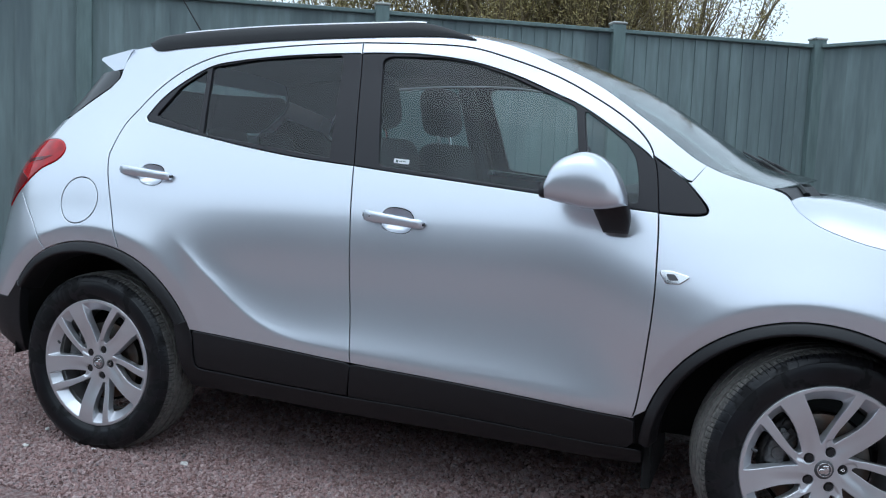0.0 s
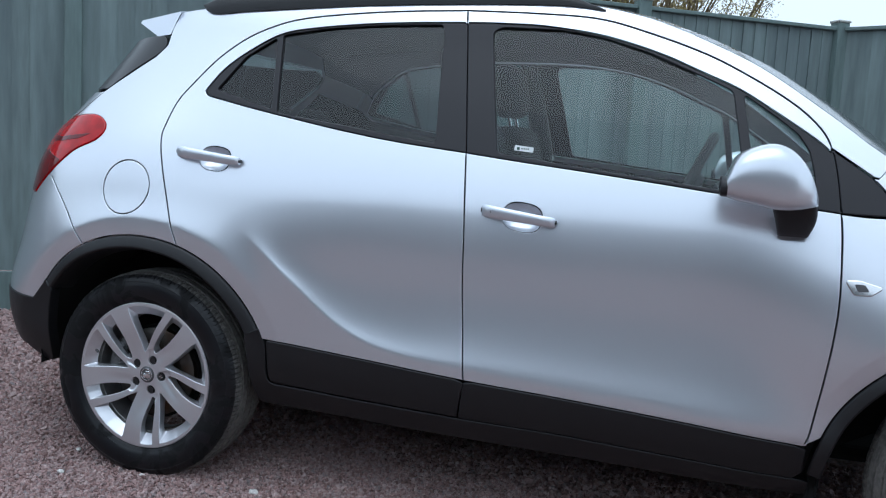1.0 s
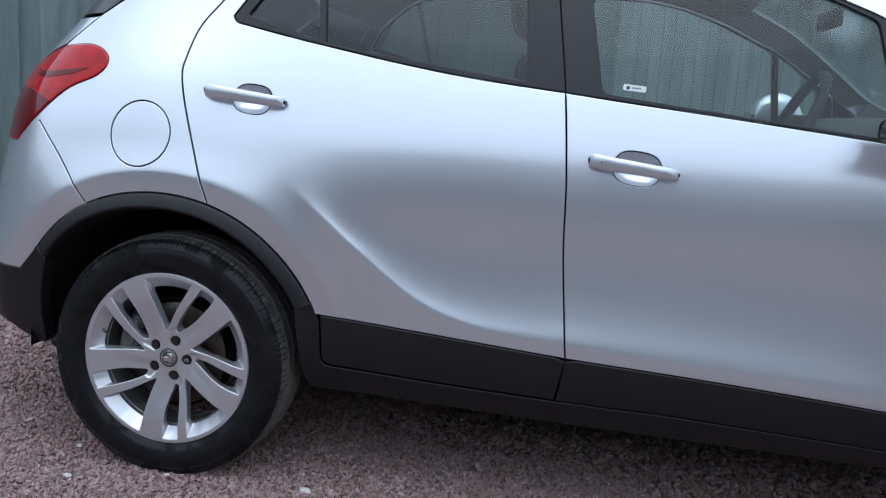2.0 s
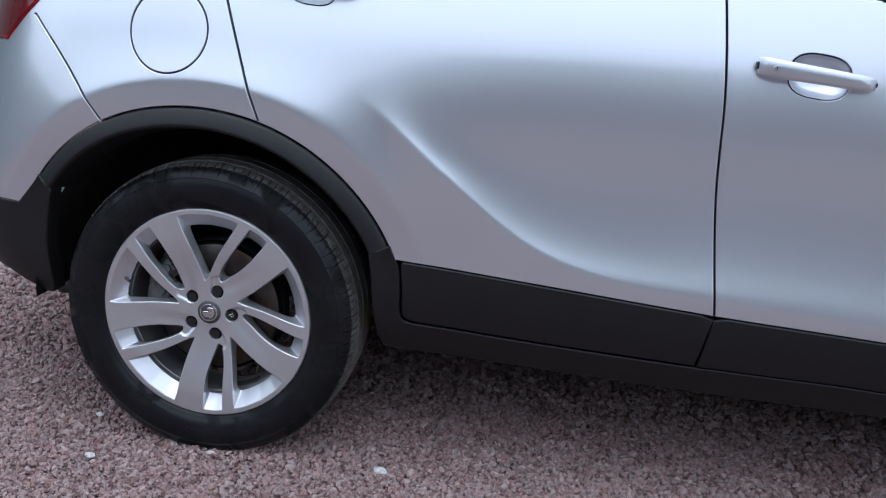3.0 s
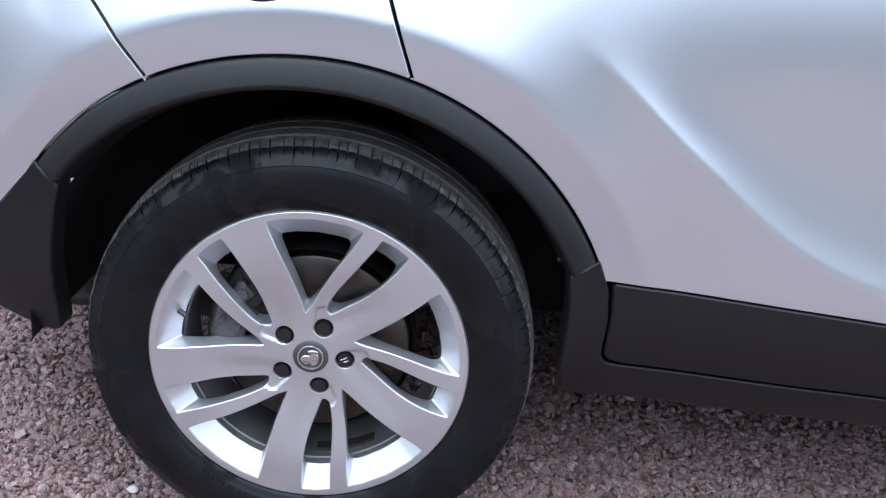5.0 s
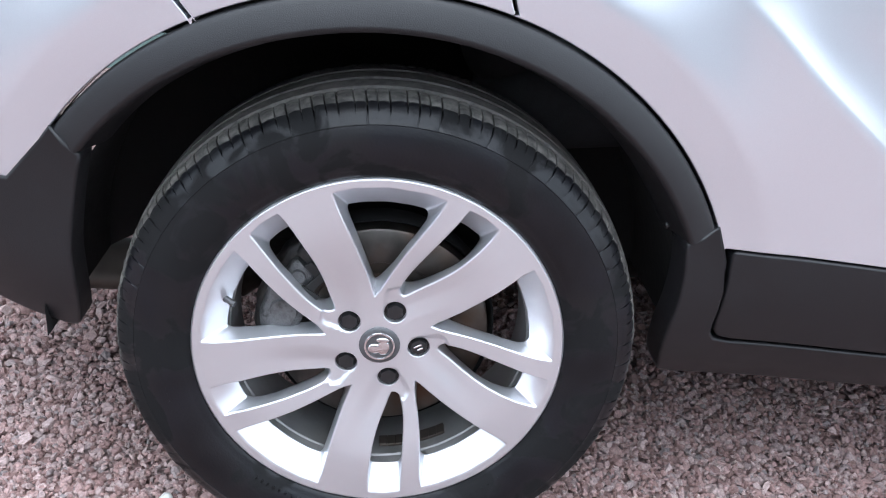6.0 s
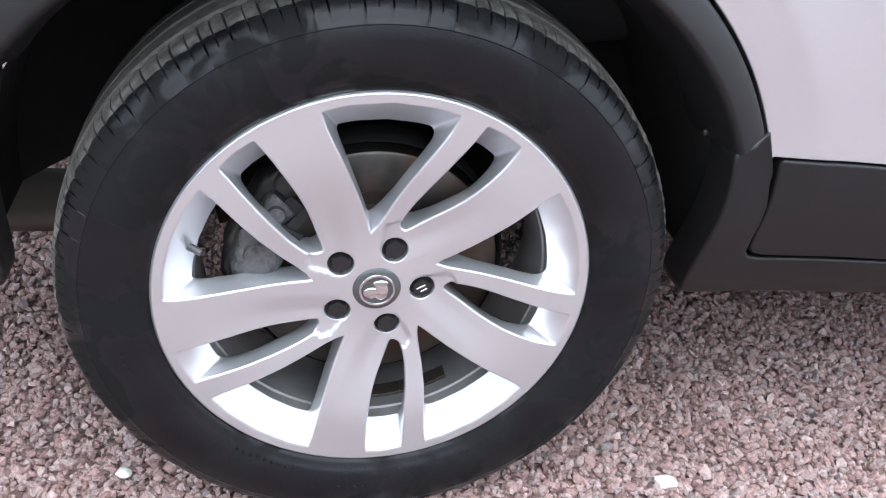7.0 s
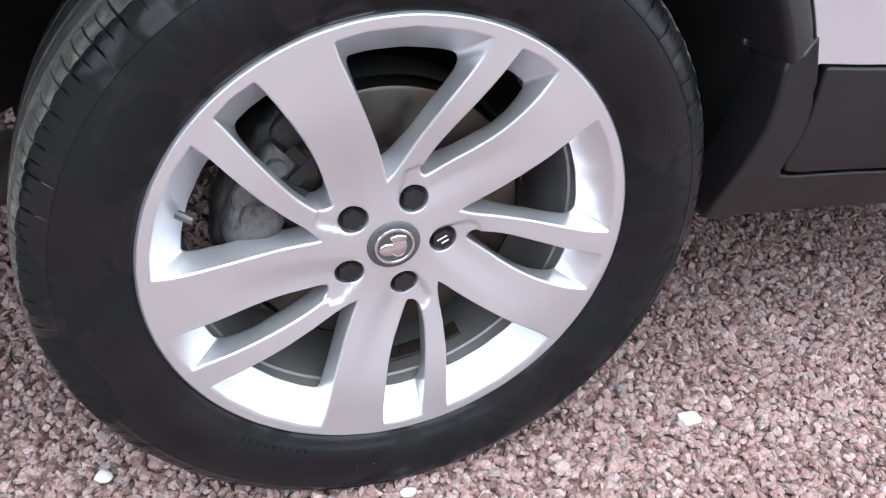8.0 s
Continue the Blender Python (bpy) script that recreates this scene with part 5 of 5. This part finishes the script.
# silencer behind the rear wheel
rings = []
for k in range(25):
    t = k / 24
    f = min(1.0, math.sin(math.pi * min(max(t, 0.02), 0.98)) * 4) ** 0.5
    f *= 1.03 if 2 <= k <= 3 or 21 <= k <= 22 else 1.0
    rings.append([(-0.62 + 0.42 * t, -0.44 + 0.075 * f * math.cos(2 * math.pi * j / 24), 0.226 + 0.034 * f * math.sin(2 * math.pi * j / 24)) for j in range(24)])
silencer = part("silencer", loft_bm(rings), EXHAUST, car, "brownish steel exhaust silencer", smooth=True, sharp=50)
part("exhaust_pipe", tube_bm([(-0.20, -0.44, 0.205), (-0.05, -0.40, 0.24), (0.15, -0.30, 0.25), (0.6, -0.25, 0.25)], 0.024, 12), EXHAUST, silencer, smooth=True)
part("exhaust_hanger", tube_bm([(-0.55, -0.44, 0.26), (-0.56, -0.42, 0.32), (-0.56, -0.38, 0.40)], 0.007, 8), UNDER, silencer, smooth=True)

# ---- car: cabin ----
def cushion(name, size, at, tilt, parent, mat, seed, label=""):
    bm = box_bm([-s / 2 for s in size], [s / 2 for s in size], min(size) * 0.42, 4)
    bmesh.ops.transform(bm, matrix=Matrix.Translation(at) @ Matrix.Rotation(radians(tilt), 4, "Y"), verts=bm.verts)
    return part(name, bm, mat, parent, label, smooth=True, sharp=60)


for y in (-0.36, 0.36):
    seat = cushion("front_seat", (0.50, 0.50, 0.16), (1.26, y, 0.64), -6, car, FABRIC, 1, "dark grey cloth front seat")
    cushion("seat_back", (0.13, 0.48, 0.66), (1.00, y, 0.915), -12, seat, FABRIC, 2)
    cushion("headrest", (0.13, 0.27, 0.22), (0.905, y, 1.385), -10, seat, FABRIC, 3, "dark cloth headrest")
    for dy in (-0.07, 0.07):
        part("headrest_post", tube_bm([(0.94, y + dy, 1.20), (0.91, y + dy, 1.33)], 0.007, 8), CHROME, seat, smooth=True)
bench = cushion("rear_bench", (0.48, 1.25, 0.16), (0.36, 0, 0.62), -6, car, FABRIC, 4, "dark grey cloth rear bench")
cushion("bench_back", (0.13, 1.25, 0.52), (0.10, 0, 0.88), -18, bench, FABRIC, 5)
for y in (-0.42, 0.0, 0.42):
    cushion("headrest", (0.08, 0.25, 0.14), (-0.01, y, 1.20), -12, bench, FABRIC, 6)
dash = sheet("dashboard", INNER, car, [(1.76, 1.03), (1.88, 1.075), (2.05, 1.085), (2.25, 1.07), (2.38, 1.07)], lambda u: 0.02 * u, lambda u: 0.035, 10, 20, inset=0.09, label="dark dashboard", thick=0.03)
part("dash_front", box_bm((1.70, -0.70, 0.55), (1.86, 0.70, 1.01), 0.05, 3), INNER, dash, smooth=True)
bm = bmesh.new()
rings = []
for k in range(36):
    a = 2 * math.pi * k / 36
    c = Vector((0, 0.185 * math.cos(a), 0.185 * math.sin(a)))
    d = c.normalized()
    rings.append([c + d * (0.016 * math.cos(q)) + Vector((0.016 * math.sin(q), 0, 0)) for q in [2 * math.pi * j / 8 for j in range(8)]])
bm = loft_bm(rings + [rings[0]], cap=False)
bmesh.ops.transform(bm, matrix=Matrix.Translation((1.66, -0.36, 1.055)) @ Matrix.Rotation(radians(24), 4, "Y"), verts=bm.verts)
wheel_ring = part("steering_wheel", bm, INNER, car, "black steering wheel", smooth=True)
part("wheel_boss", box_bm((-0.02, -0.10, -0.06), (0.03, 0.10, 0.06), 0.02, 3, Matrix.Translation((1.67, -0.36, 1.055)) @ Matrix.Rotation(radians(24), 4, "Y")), INNER, wheel_ring, smooth=True)
for y, a in ((-0.27, 0), (-0.45, 0), (-0.36, -0.09)):
    part("wheel_spoke", tube_bm([(1.67, -0.36, 1.055), (1.665 - (0.04 if a else 0), y, 1.055 + a)], 0.014, 8), INNER, wheel_ring, smooth=True)
sheet("roof_lining", INNER, car, [(x, z - 0.035) for x, z in ROOF_EDGE[2:]], lambda u: 0.0, lambda u: 0.035, 20, 16, inset=0.01, label="grey roof lining")
for sgn in (-1, 1):
    part("inner_pillar", tube_bm([(1.015, sgn * 0.705, 1.05), (0.985, sgn * 0.655, 1.25), (0.955, sgn * 0.545, 1.50)], [0.042, 0.04, 0.035], 10), INNER, car, smooth=True)
part("interior_mirror", box_bm((1.80, -0.12, 1.385), (1.83, 0.12, 1.445), 0.012, 3), INNER, car, smooth=True)
st = panel("window_sticker", loop(rounded([(1.176, 1.160), (1.232, 1.156), (1.231, 1.141), (1.175, 1.145)], 0.003)), STICKER, car, -1, lift=-0.0115, gap=0, roll=0.0002, depth=0.0004, spacing=0.02, label="small white sticker")
panel("sticker_print", loop([(1.183, 1.155), (1.191, 1.1545), (1.191, 1.1465), (1.183, 1.147)]), INK, st, -1, lift=-0.0108, gap=0, roll=0.0001, depth=0.0003, spacing=0.02)
for i in range(4):
    x = 1.196 + 0.006 * i
    panel("sticker_print", loop([(x, 1.1525), (x + 0.004, 1.152), (x + 0.004, 1.1485), (x, 1.149)]), INK, st, -1, lift=-0.0108, gap=0, roll=0.0001, depth=0.0003, spacing=0.02)


# ---- yard ----
def wood_fence():
    d = Vector((math.cos(radians(32)), math.sin(radians(32)), 0))
    start = Vector((-0.28, 2.21, 0))
    stops = [-9.3, -7.45, -5.62, -3.79, -1.96, 0.0, 1.76, 3.42]
    line = [start + d * s for s in stops]
    d2 = Vector((math.cos(radians(-27)), math.sin(radians(-27)), 0))
    line += [line[-1] + d2 * s for s in (1.83, 3.66, 5.49)]
    for p in line:
        post = thing("fence_post", p, "green painted square timber post with a pale top", "fence post", "fence posts")
        turn = Matrix.Translation(p) @ Matrix.Rotation(radians(32), 4, "Z")
        part("post_shaft", box_bm((-0.048, -0.048, -0.3), (0.048, 0.048, 2.235), 0.004, 1, turn), POST, post)
        part("post_cap", box_bm((-0.056, -0.056, 2.235), (0.056, 0.056, 2.253), 0.006, 1, turn), CAPWOOD, post, "pale weathered cap")
    rng = random.Random(3)
    for a, b in zip(line, line[1:]):
        v = (b - a).normalized()
        n = Vector((v.y, -v.x, 0))
        length = (b - a).length - 0.096
        bay = thing("garden_fence", (a + b) / 2, "green painted featheredge fence panel between posts", "fence", "fence panels")
        turn = Matrix.Translation(a + v * 0.048) @ Matrix(((v.x, -n.x, 0, 0), (v.y, -n.y, 0, 0), (0, 0, 1, 0), (0, 0, 0, 1)))
        part("capping_rail", box_bm((0.0, -0.030, 2.175), (length, 0.028, 2.202), 0.004, 1, turn), POST, bay)
        for z in (0.42, 1.15, 1.92):
            part("back_rail", box_bm((0.0, 0.022, z), (length, 0.058, z + 0.08), 0.003, 1, turn), POST, bay)
        part("gravel_board", box_bm((0.0, -0.006, -0.04), (length, 0.018, 0.235), 0.003, 1, turn), POST, bay, "timber gravel board")
        step = 0.098
        count = max(1, round(length / step))
        step = length / count
        for k in range(count):
            x0, x1 = k * step, (k + 1) * step + 0.018
            x1 = min(x1, length)
            w0, w1 = 0.004 + rng.uniform(0, 0.002), 0.014 + rng.uniform(-0.002, 0.003)
            low, high = 0.238 + rng.uniform(-0.004, 0.004), 2.174
            bm = bmesh.new()
            ring = [(x0, 0.018 - w1, ), (x1, 0.018 - w0), (x1, 0.018), (x0, 0.018)]
            bot = [bm.verts.new((x, y - 0.001 * (k % 2 == 0), low)) for x, y in ring]
            top = [bm.verts.new((x, y - 0.001 * (k % 2 == 0), high)) for x, y in ring]
            bm.faces.new(bot[::-1])
            bm.faces.new(top)
            for i in range(4):
                bm.faces.new((bot[i], bot[(i + 1) % 4], top[(i + 1) % 4], top[i]))
            bmesh.ops.transform(bm, matrix=turn, verts=bm.verts)
            part("fence_board", bm, FENCE, bay)


wood_fence()


def twig_tree(name, at, height, spread, depth, seed, mat, label, leaves=0, stems=1, leaf_mat=None, leaf=0.03):
    """A tree or bush of forking, tapering limbs; leaves: small blades per twig end."""
    rng = random.Random(seed)
    verts, faces, ends = [], [], []

    def limb(p, q, r0, r1):
        d = (q - p).normalized()
        a = d.orthogonal().normalized()
        b = d.cross(a)
        base = len(verts)
        for c, r in ((p, r0), (q, r1)):
            for k in range(5):
                t = 2 * math.pi * k / 5
                verts.append(c + a * (r * math.cos(t)) + b * (r * math.sin(t)))
        for k in range(5):
            faces.append((base + k, base + (k + 1) % 5, base + 5 + (k + 1) % 5, base + 5 + k))

    def grow(p, d, length, r, level):
        steps = 3
        for s in range(steps):
            d = (d + Vector((rng.gauss(0, 0.12), rng.gauss(0, 0.12), rng.gauss(0.05, 0.08)))).normalized()
            q = p + d * (length / steps)
            limb(p, q, r, r * 0.82)
            p, r = q, r * 0.82
            if level > 0 and s > 0:
                for _ in range(2 if level > 1 else 3):
                    e = (d + Vector((rng.uniform(-1, 1), rng.uniform(-1, 1), rng.uniform(-0.2, 0.8))) * spread).normalized()
                    grow(p, e, length * rng.uniform(0.5, 0.72), r * 0.6, level - 1)
            elif level == 0:
                ends.append((p, d))
    base = thing(name, at, label, "tree" if stems == 1 else "shrub")
    for s in range(stems):
        foot = Vector(at) + Vector((rng.uniform(-1, 1), rng.uniform(-0.6, 0.6), 0)) * (0.35 * stems ** 0.5 if stems > 1 else 0)
        d = Vector((rng.gauss(0, 0.12), rng.gauss(0, 0.12), 1)).normalized()
        grow(foot, d, height * rng.uniform(0.45, 0.6), 0.018 * height ** 0.7, depth)
    mesh_part("trunk" if stems == 1 else "stem", verts, faces, mat, base)
    if leaves:
        lv, lf = [], []
        for p, d in ends:
            for _ in range(leaves):
                c = p + Vector((rng.gauss(0, 0.05), rng.gauss(0, 0.05), rng.gauss(0, 0.06)))
                u = Vector((rng.uniform(-1, 1), rng.uniform(-1, 1), rng.uniform(-0.6, 1))).normalized()
                w = u.orthogonal().normalized()
                s = leaf * rng.uniform(0.6, 1.3)
                b = len(lv)
                lv.extend([c - w * s * 0.35, c + u * s, c + w * s * 0.35, c - u * s * 0.6])
                lf.append((b, b + 1, b + 2, b + 3))
        crown = mesh_part("crown", lv, lf, leaf_mat, base, smooth=False)
        tagged(crown, "small olive and brown spring leaves")


for i, (x, y, h) in enumerate(((-5.0, 6.5, 3.3), (-1.75, 7.0, 3.7), (-1.3, 7.4, 4.2), (-0.9, 7.0, 4.2), (-0.45, 7.3, 4.3), (-0.2, 7.0, 4.2), (-0.02, 7.3, 4.1))):
    twig_tree("bushy_shrub", (x, y, 0), h, 0.34, 2, 20 + i, SHRUB_BARK, "tall olive brown shrub with many upright stems", leaves=20, stems=15, leaf_mat=BUD, leaf=0.024)
for i, (x, y, h) in enumerate(((1.96, 22.0, 3.0), (4.7, 22.0, 3.4), (6.6, 21.0, 4.0), (8.0, 20.0, 4.4), (9.2, 22.0, 4.4))):
    twig_tree("bare_tree", (x, y, 0), h, 0.7, 3, 40 + i, BARK, "distant bare leafless tree")
pole = thing("aerial_mast", (5.6, 14.0, 0), "thin grey mast beyond the fence", "mast")
part("mast_tube", tube_bm([(5.6, 14.0, 0), (5.62, 14.0, 3.2), (5.78, 14.0, 4.6)], [0.03, 0.02, 0.015], 8), HUBGREY, pole, smooth=True)

# ground: one sheet to the horizon
ground_mat = bpy.data.materials.new("pink_gravel_ground")
ground_mat.use_nodes = True
gn, gl = ground_mat.node_tree.nodes, ground_mat.node_tree.links
gp = gn["Principled BSDF"]
gp.inputs["Roughness"].default_value = 0.9
gg = gn.new("ShaderNodeNewGeometry")
cells = gn.new("ShaderNodeTexVoronoi")
cells.inputs["Scale"].default_value = 75
gl.new(gg.outputs["Position"], cells.inputs["Vector"])
ramp = gn.new("ShaderNodeValToRGB")
STONE_COLOURS = [(0.0, (0.178, 0.11, 0.102)), (0.25, (0.291, 0.183, 0.169)), (0.5, (0.357, 0.244, 0.229)), (0.72, (0.296, 0.225, 0.216)), (0.9, (0.439, 0.329, 0.311)), (1.0, (0.224, 0.191, 0.191))]


def stone_ramp(node):
    r = node.color_ramp
    while len(r.elements) < len(STONE_COLOURS):
        r.elements.new(0.5)
    for e, (pos, col) in zip(r.elements, STONE_COLOURS):
        e.position, e.color = pos, (*col, 1)


stone_ramp(ramp)
sep = gn.new("ShaderNodeSeparateColor")
gl.new(cells.outputs["Color"], sep.inputs[0])
gl.new(sep.outputs[0], ramp.inputs[0])
broad = gn.new("ShaderNodeTexNoise")
broad.inputs["Scale"].default_value = 1.3
gl.new(gg.outputs["Position"], broad.inputs["Vector"])
shade = gn.new("ShaderNodeMapRange")
shade.inputs["To Min"].default_value, shade.inputs["To Max"].default_value = 0.52, 0.90
gl.new(broad.outputs["Fac"], shade.inputs["Value"])
mul = gn.new("ShaderNodeVectorMath")
mul.operation = "SCALE"
gl.new(ramp.outputs[0], mul.inputs[0])
gl.new(shade.outputs[0], mul.inputs["Scale"])
gl.new(mul.outputs[0], gp.inputs["Base Color"])
gb = gn.new("ShaderNodeBump")
gb.inputs["Strength"].default_value, gb.inputs["Distance"].default_value = 0.9, 0.012
gb.invert = True
gl.new(cells.outputs["Distance"], gb.inputs["Height"])
gl.new(gb.outputs[0], gp.inputs["Normal"])
ground = mesh_part("ground", [(-400, -400, -0.002), (400, -400, -0.002), (400, 400, -0.002), (-400, 400, -0.002)], [(0, 1, 2, 3)], ground_mat)
tagged(ground, "pink and grey gravel yard", "ground", kind="structure")

stone_mat = bpy.data.materials.new("granite_chippings")
stone_mat.use_nodes = True
sn, sl = stone_mat.node_tree.nodes, stone_mat.node_tree.links
sp = sn["Principled BSDF"]
sp.inputs["Roughness"].default_value = 0.85
sg = sn.new("ShaderNodeNewGeometry")
sr = sn.new("ShaderNodeValToRGB")
stone_ramp(sr)
sl.new(sg.outputs["Random Per Island"], sr.inputs[0])
grain = sn.new("ShaderNodeTexNoise")
grain.inputs["Scale"].default_value, grain.inputs["Detail"].default_value = 260, 5
sl.new(sg.outputs["Position"], grain.inputs["Vector"])
gr = sn.new("ShaderNodeMapRange")
gr.inputs["From Min"].default_value, gr.inputs["From Max"].default_value = 0.3, 0.7
gr.inputs["To Min"].default_value, gr.inputs["To Max"].default_value = 0.7, 1.3
sl.new(grain.outputs["Fac"], gr.inputs["Value"])
sm = sn.new("ShaderNodeVectorMath")
sm.operation = "SCALE"
sl.new(sr.outputs[0], sm.inputs[0])
sl.new(gr.outputs[0], sm.inputs["Scale"])
sl.new(sm.outputs[0], sp.inputs["Base Color"])


def gravel(name, zones, seed):
    """Loose chippings: irregular small stones, many in one mesh. zones: x0, x1, y0, y1, stones per square metre, size."""
    rs = np.random.RandomState(seed)
    bm = bmesh.new()
    bmesh.ops.create_icosphere(bm, subdivisions=1, radius=1)
    unit = np.array([v.co[:] for v in bm.verts])
    unit = np.sign(unit) * np.abs(unit) ** 0.72
    tri = np.array([[v.index for v in f.verts] for f in bm.faces])
    bm.free()
    vs, fs, base = [], [], 0
    for x0, x1, y0, y1, per, size in zones:
        n = int((x1 - x0) * (y1 - y0) * per)
        c = np.stack([rs.uniform(x0, x1, n), rs.uniform(y0, y1, n), rs.uniform(-0.003, 0.006, n)], 1)
        dim = size * np.exp(rs.normal(0, 0.28, (n, 1))) * np.stack([rs.uniform(0.75, 1.35, n), rs.uniform(0.6, 1.0, n), rs.uniform(0.45, 0.8, n)], 1)
        shape = unit[None] * (1 + rs.uniform(-0.34, 0.30, (n, 12, 1)))
        shape = shape * dim[:, None, :]
        q = rs.normal(size=(n, 4)) * np.array([1.0, 0.45, 0.45, 1.0])
        q /= np.linalg.norm(q, axis=1, keepdims=True)
        w, a, b, e = q.T
        rot = np.stack([np.stack([1 - 2 * (b * b + e * e), 2 * (a * b - e * w), 2 * (a * e + b * w)], 1),
                        np.stack([2 * (a * b + e * w), 1 - 2 * (a * a + e * e), 2 * (b * e - a * w)], 1),
                        np.stack([2 * (a * e - b * w), 2 * (b * e + a * w), 1 - 2 * (a * a + b * b)], 1)], 1)
        p = np.einsum("nij,nkj->nki", rot, shape) + c[:, None, :]
        vs.append(p.reshape(-1, 3))
        fs.append((tri[None] + (base + 12 * np.arange(n))[:, None, None]).reshape(-1, 3))
        base += 12 * n
    v, f = np.concatenate(vs), np.concatenate(fs)
    me = bpy.data.meshes.new(name)
    me.vertices.add(len(v))
    me.vertices.foreach_set("co", v.astype(np.float32).ravel())
    me.loops.add(len(f) * 3)
    me.loops.foreach_set("vertex_index", f.astype(np.int32).ravel())
    me.polygons.add(len(f))
    me.polygons.foreach_set("loop_start", np.arange(0, len(f) * 3, 3, dtype=np.int32))
    me.polygons.foreach_set("use_smooth", np.zeros(len(f), dtype=bool))
    me.materials.append(stone_mat)
    me.update(calc_edges=True)
    ob = new(name, me)
    return tagged(ob, "loose pink and grey granite chippings", "gravel", kind="stuff")


gravel("gravel", [(-0.95, 1.35, -1.30, -0.45, 24000, 0.0054), (-1.6, -0.95, -1.35, 0.0, 9000, 0.0075), (1.35, 2.4, -1.5, -0.6, 8500, 0.0075), (-2.9, -1.0, 0.0, 1.2, 5500, 0.0085), (-0.95, 0.6, -0.45, 0.5, 8000, 0.0070), (0.6, 1.35, -0.45, 0.3, 9000, 0.0065), (1.35, 2.4, -0.6, 0.3, 8000, 0.0072)], 7)

PALE = material("pale_stone", (0.62, 0.60, 0.57), rough=0.85, var=0.2, scale=120, bump=0.001, bump_scale=250)
for i, (x, y, s) in enumerate(((-0.229, -0.980, 0.010), (0.025, -0.897, 0.008), (-0.311, -0.790, 0.009), (0.421, -0.872, 0.013), (-1.62, 0.05, 0.03), (-1.45, -0.10, 0.02))):
    bm = bmesh.new()
    bmesh.ops.create_icosphere(bm, subdivisions=2, radius=s)
    for v in bm.verts:
        v.co = Vector((v.co.x * 1.3, v.co.y * 0.9, v.co.z * 0.6)) * (1 + 0.35 * noise.noise(v.co * 90 + Vector((i, 0, 0))))
    bmesh.ops.translate(bm, vec=(x, y, 0.009), verts=bm.verts)
    ob = part("pale_stone", bm, PALE, smooth=True, sharp=30)
    tagged(ob, "single pale white stone on the gravel", "stone", "pale stones")

# plain unseen wall added behind the camera; closes the yard and darkens reflections
wall = part("unseen_wall_south", box_bm((-14, -11.3, -0.2), (16, -11.0, 3.9)), WALL)
tagged(wall, "unseen plain wall added to darken the car's reflections", "wall", kind="structure")

# second unseen wall, added to darken what the rear quarter reflects
m = Matrix.Translation((-14, -11, 0)) @ Matrix.Rotation(math.atan2(8.0, 5.5), 4, "Z")
wall = part("unseen_wall_west", box_bm((0, -0.3, -0.2), (9.7, 0.0, 2.1), 0.0, 1, m), WALL)
tagged(wall, "unseen plain wall added to darken the car's reflections", "wall", kind="structure")
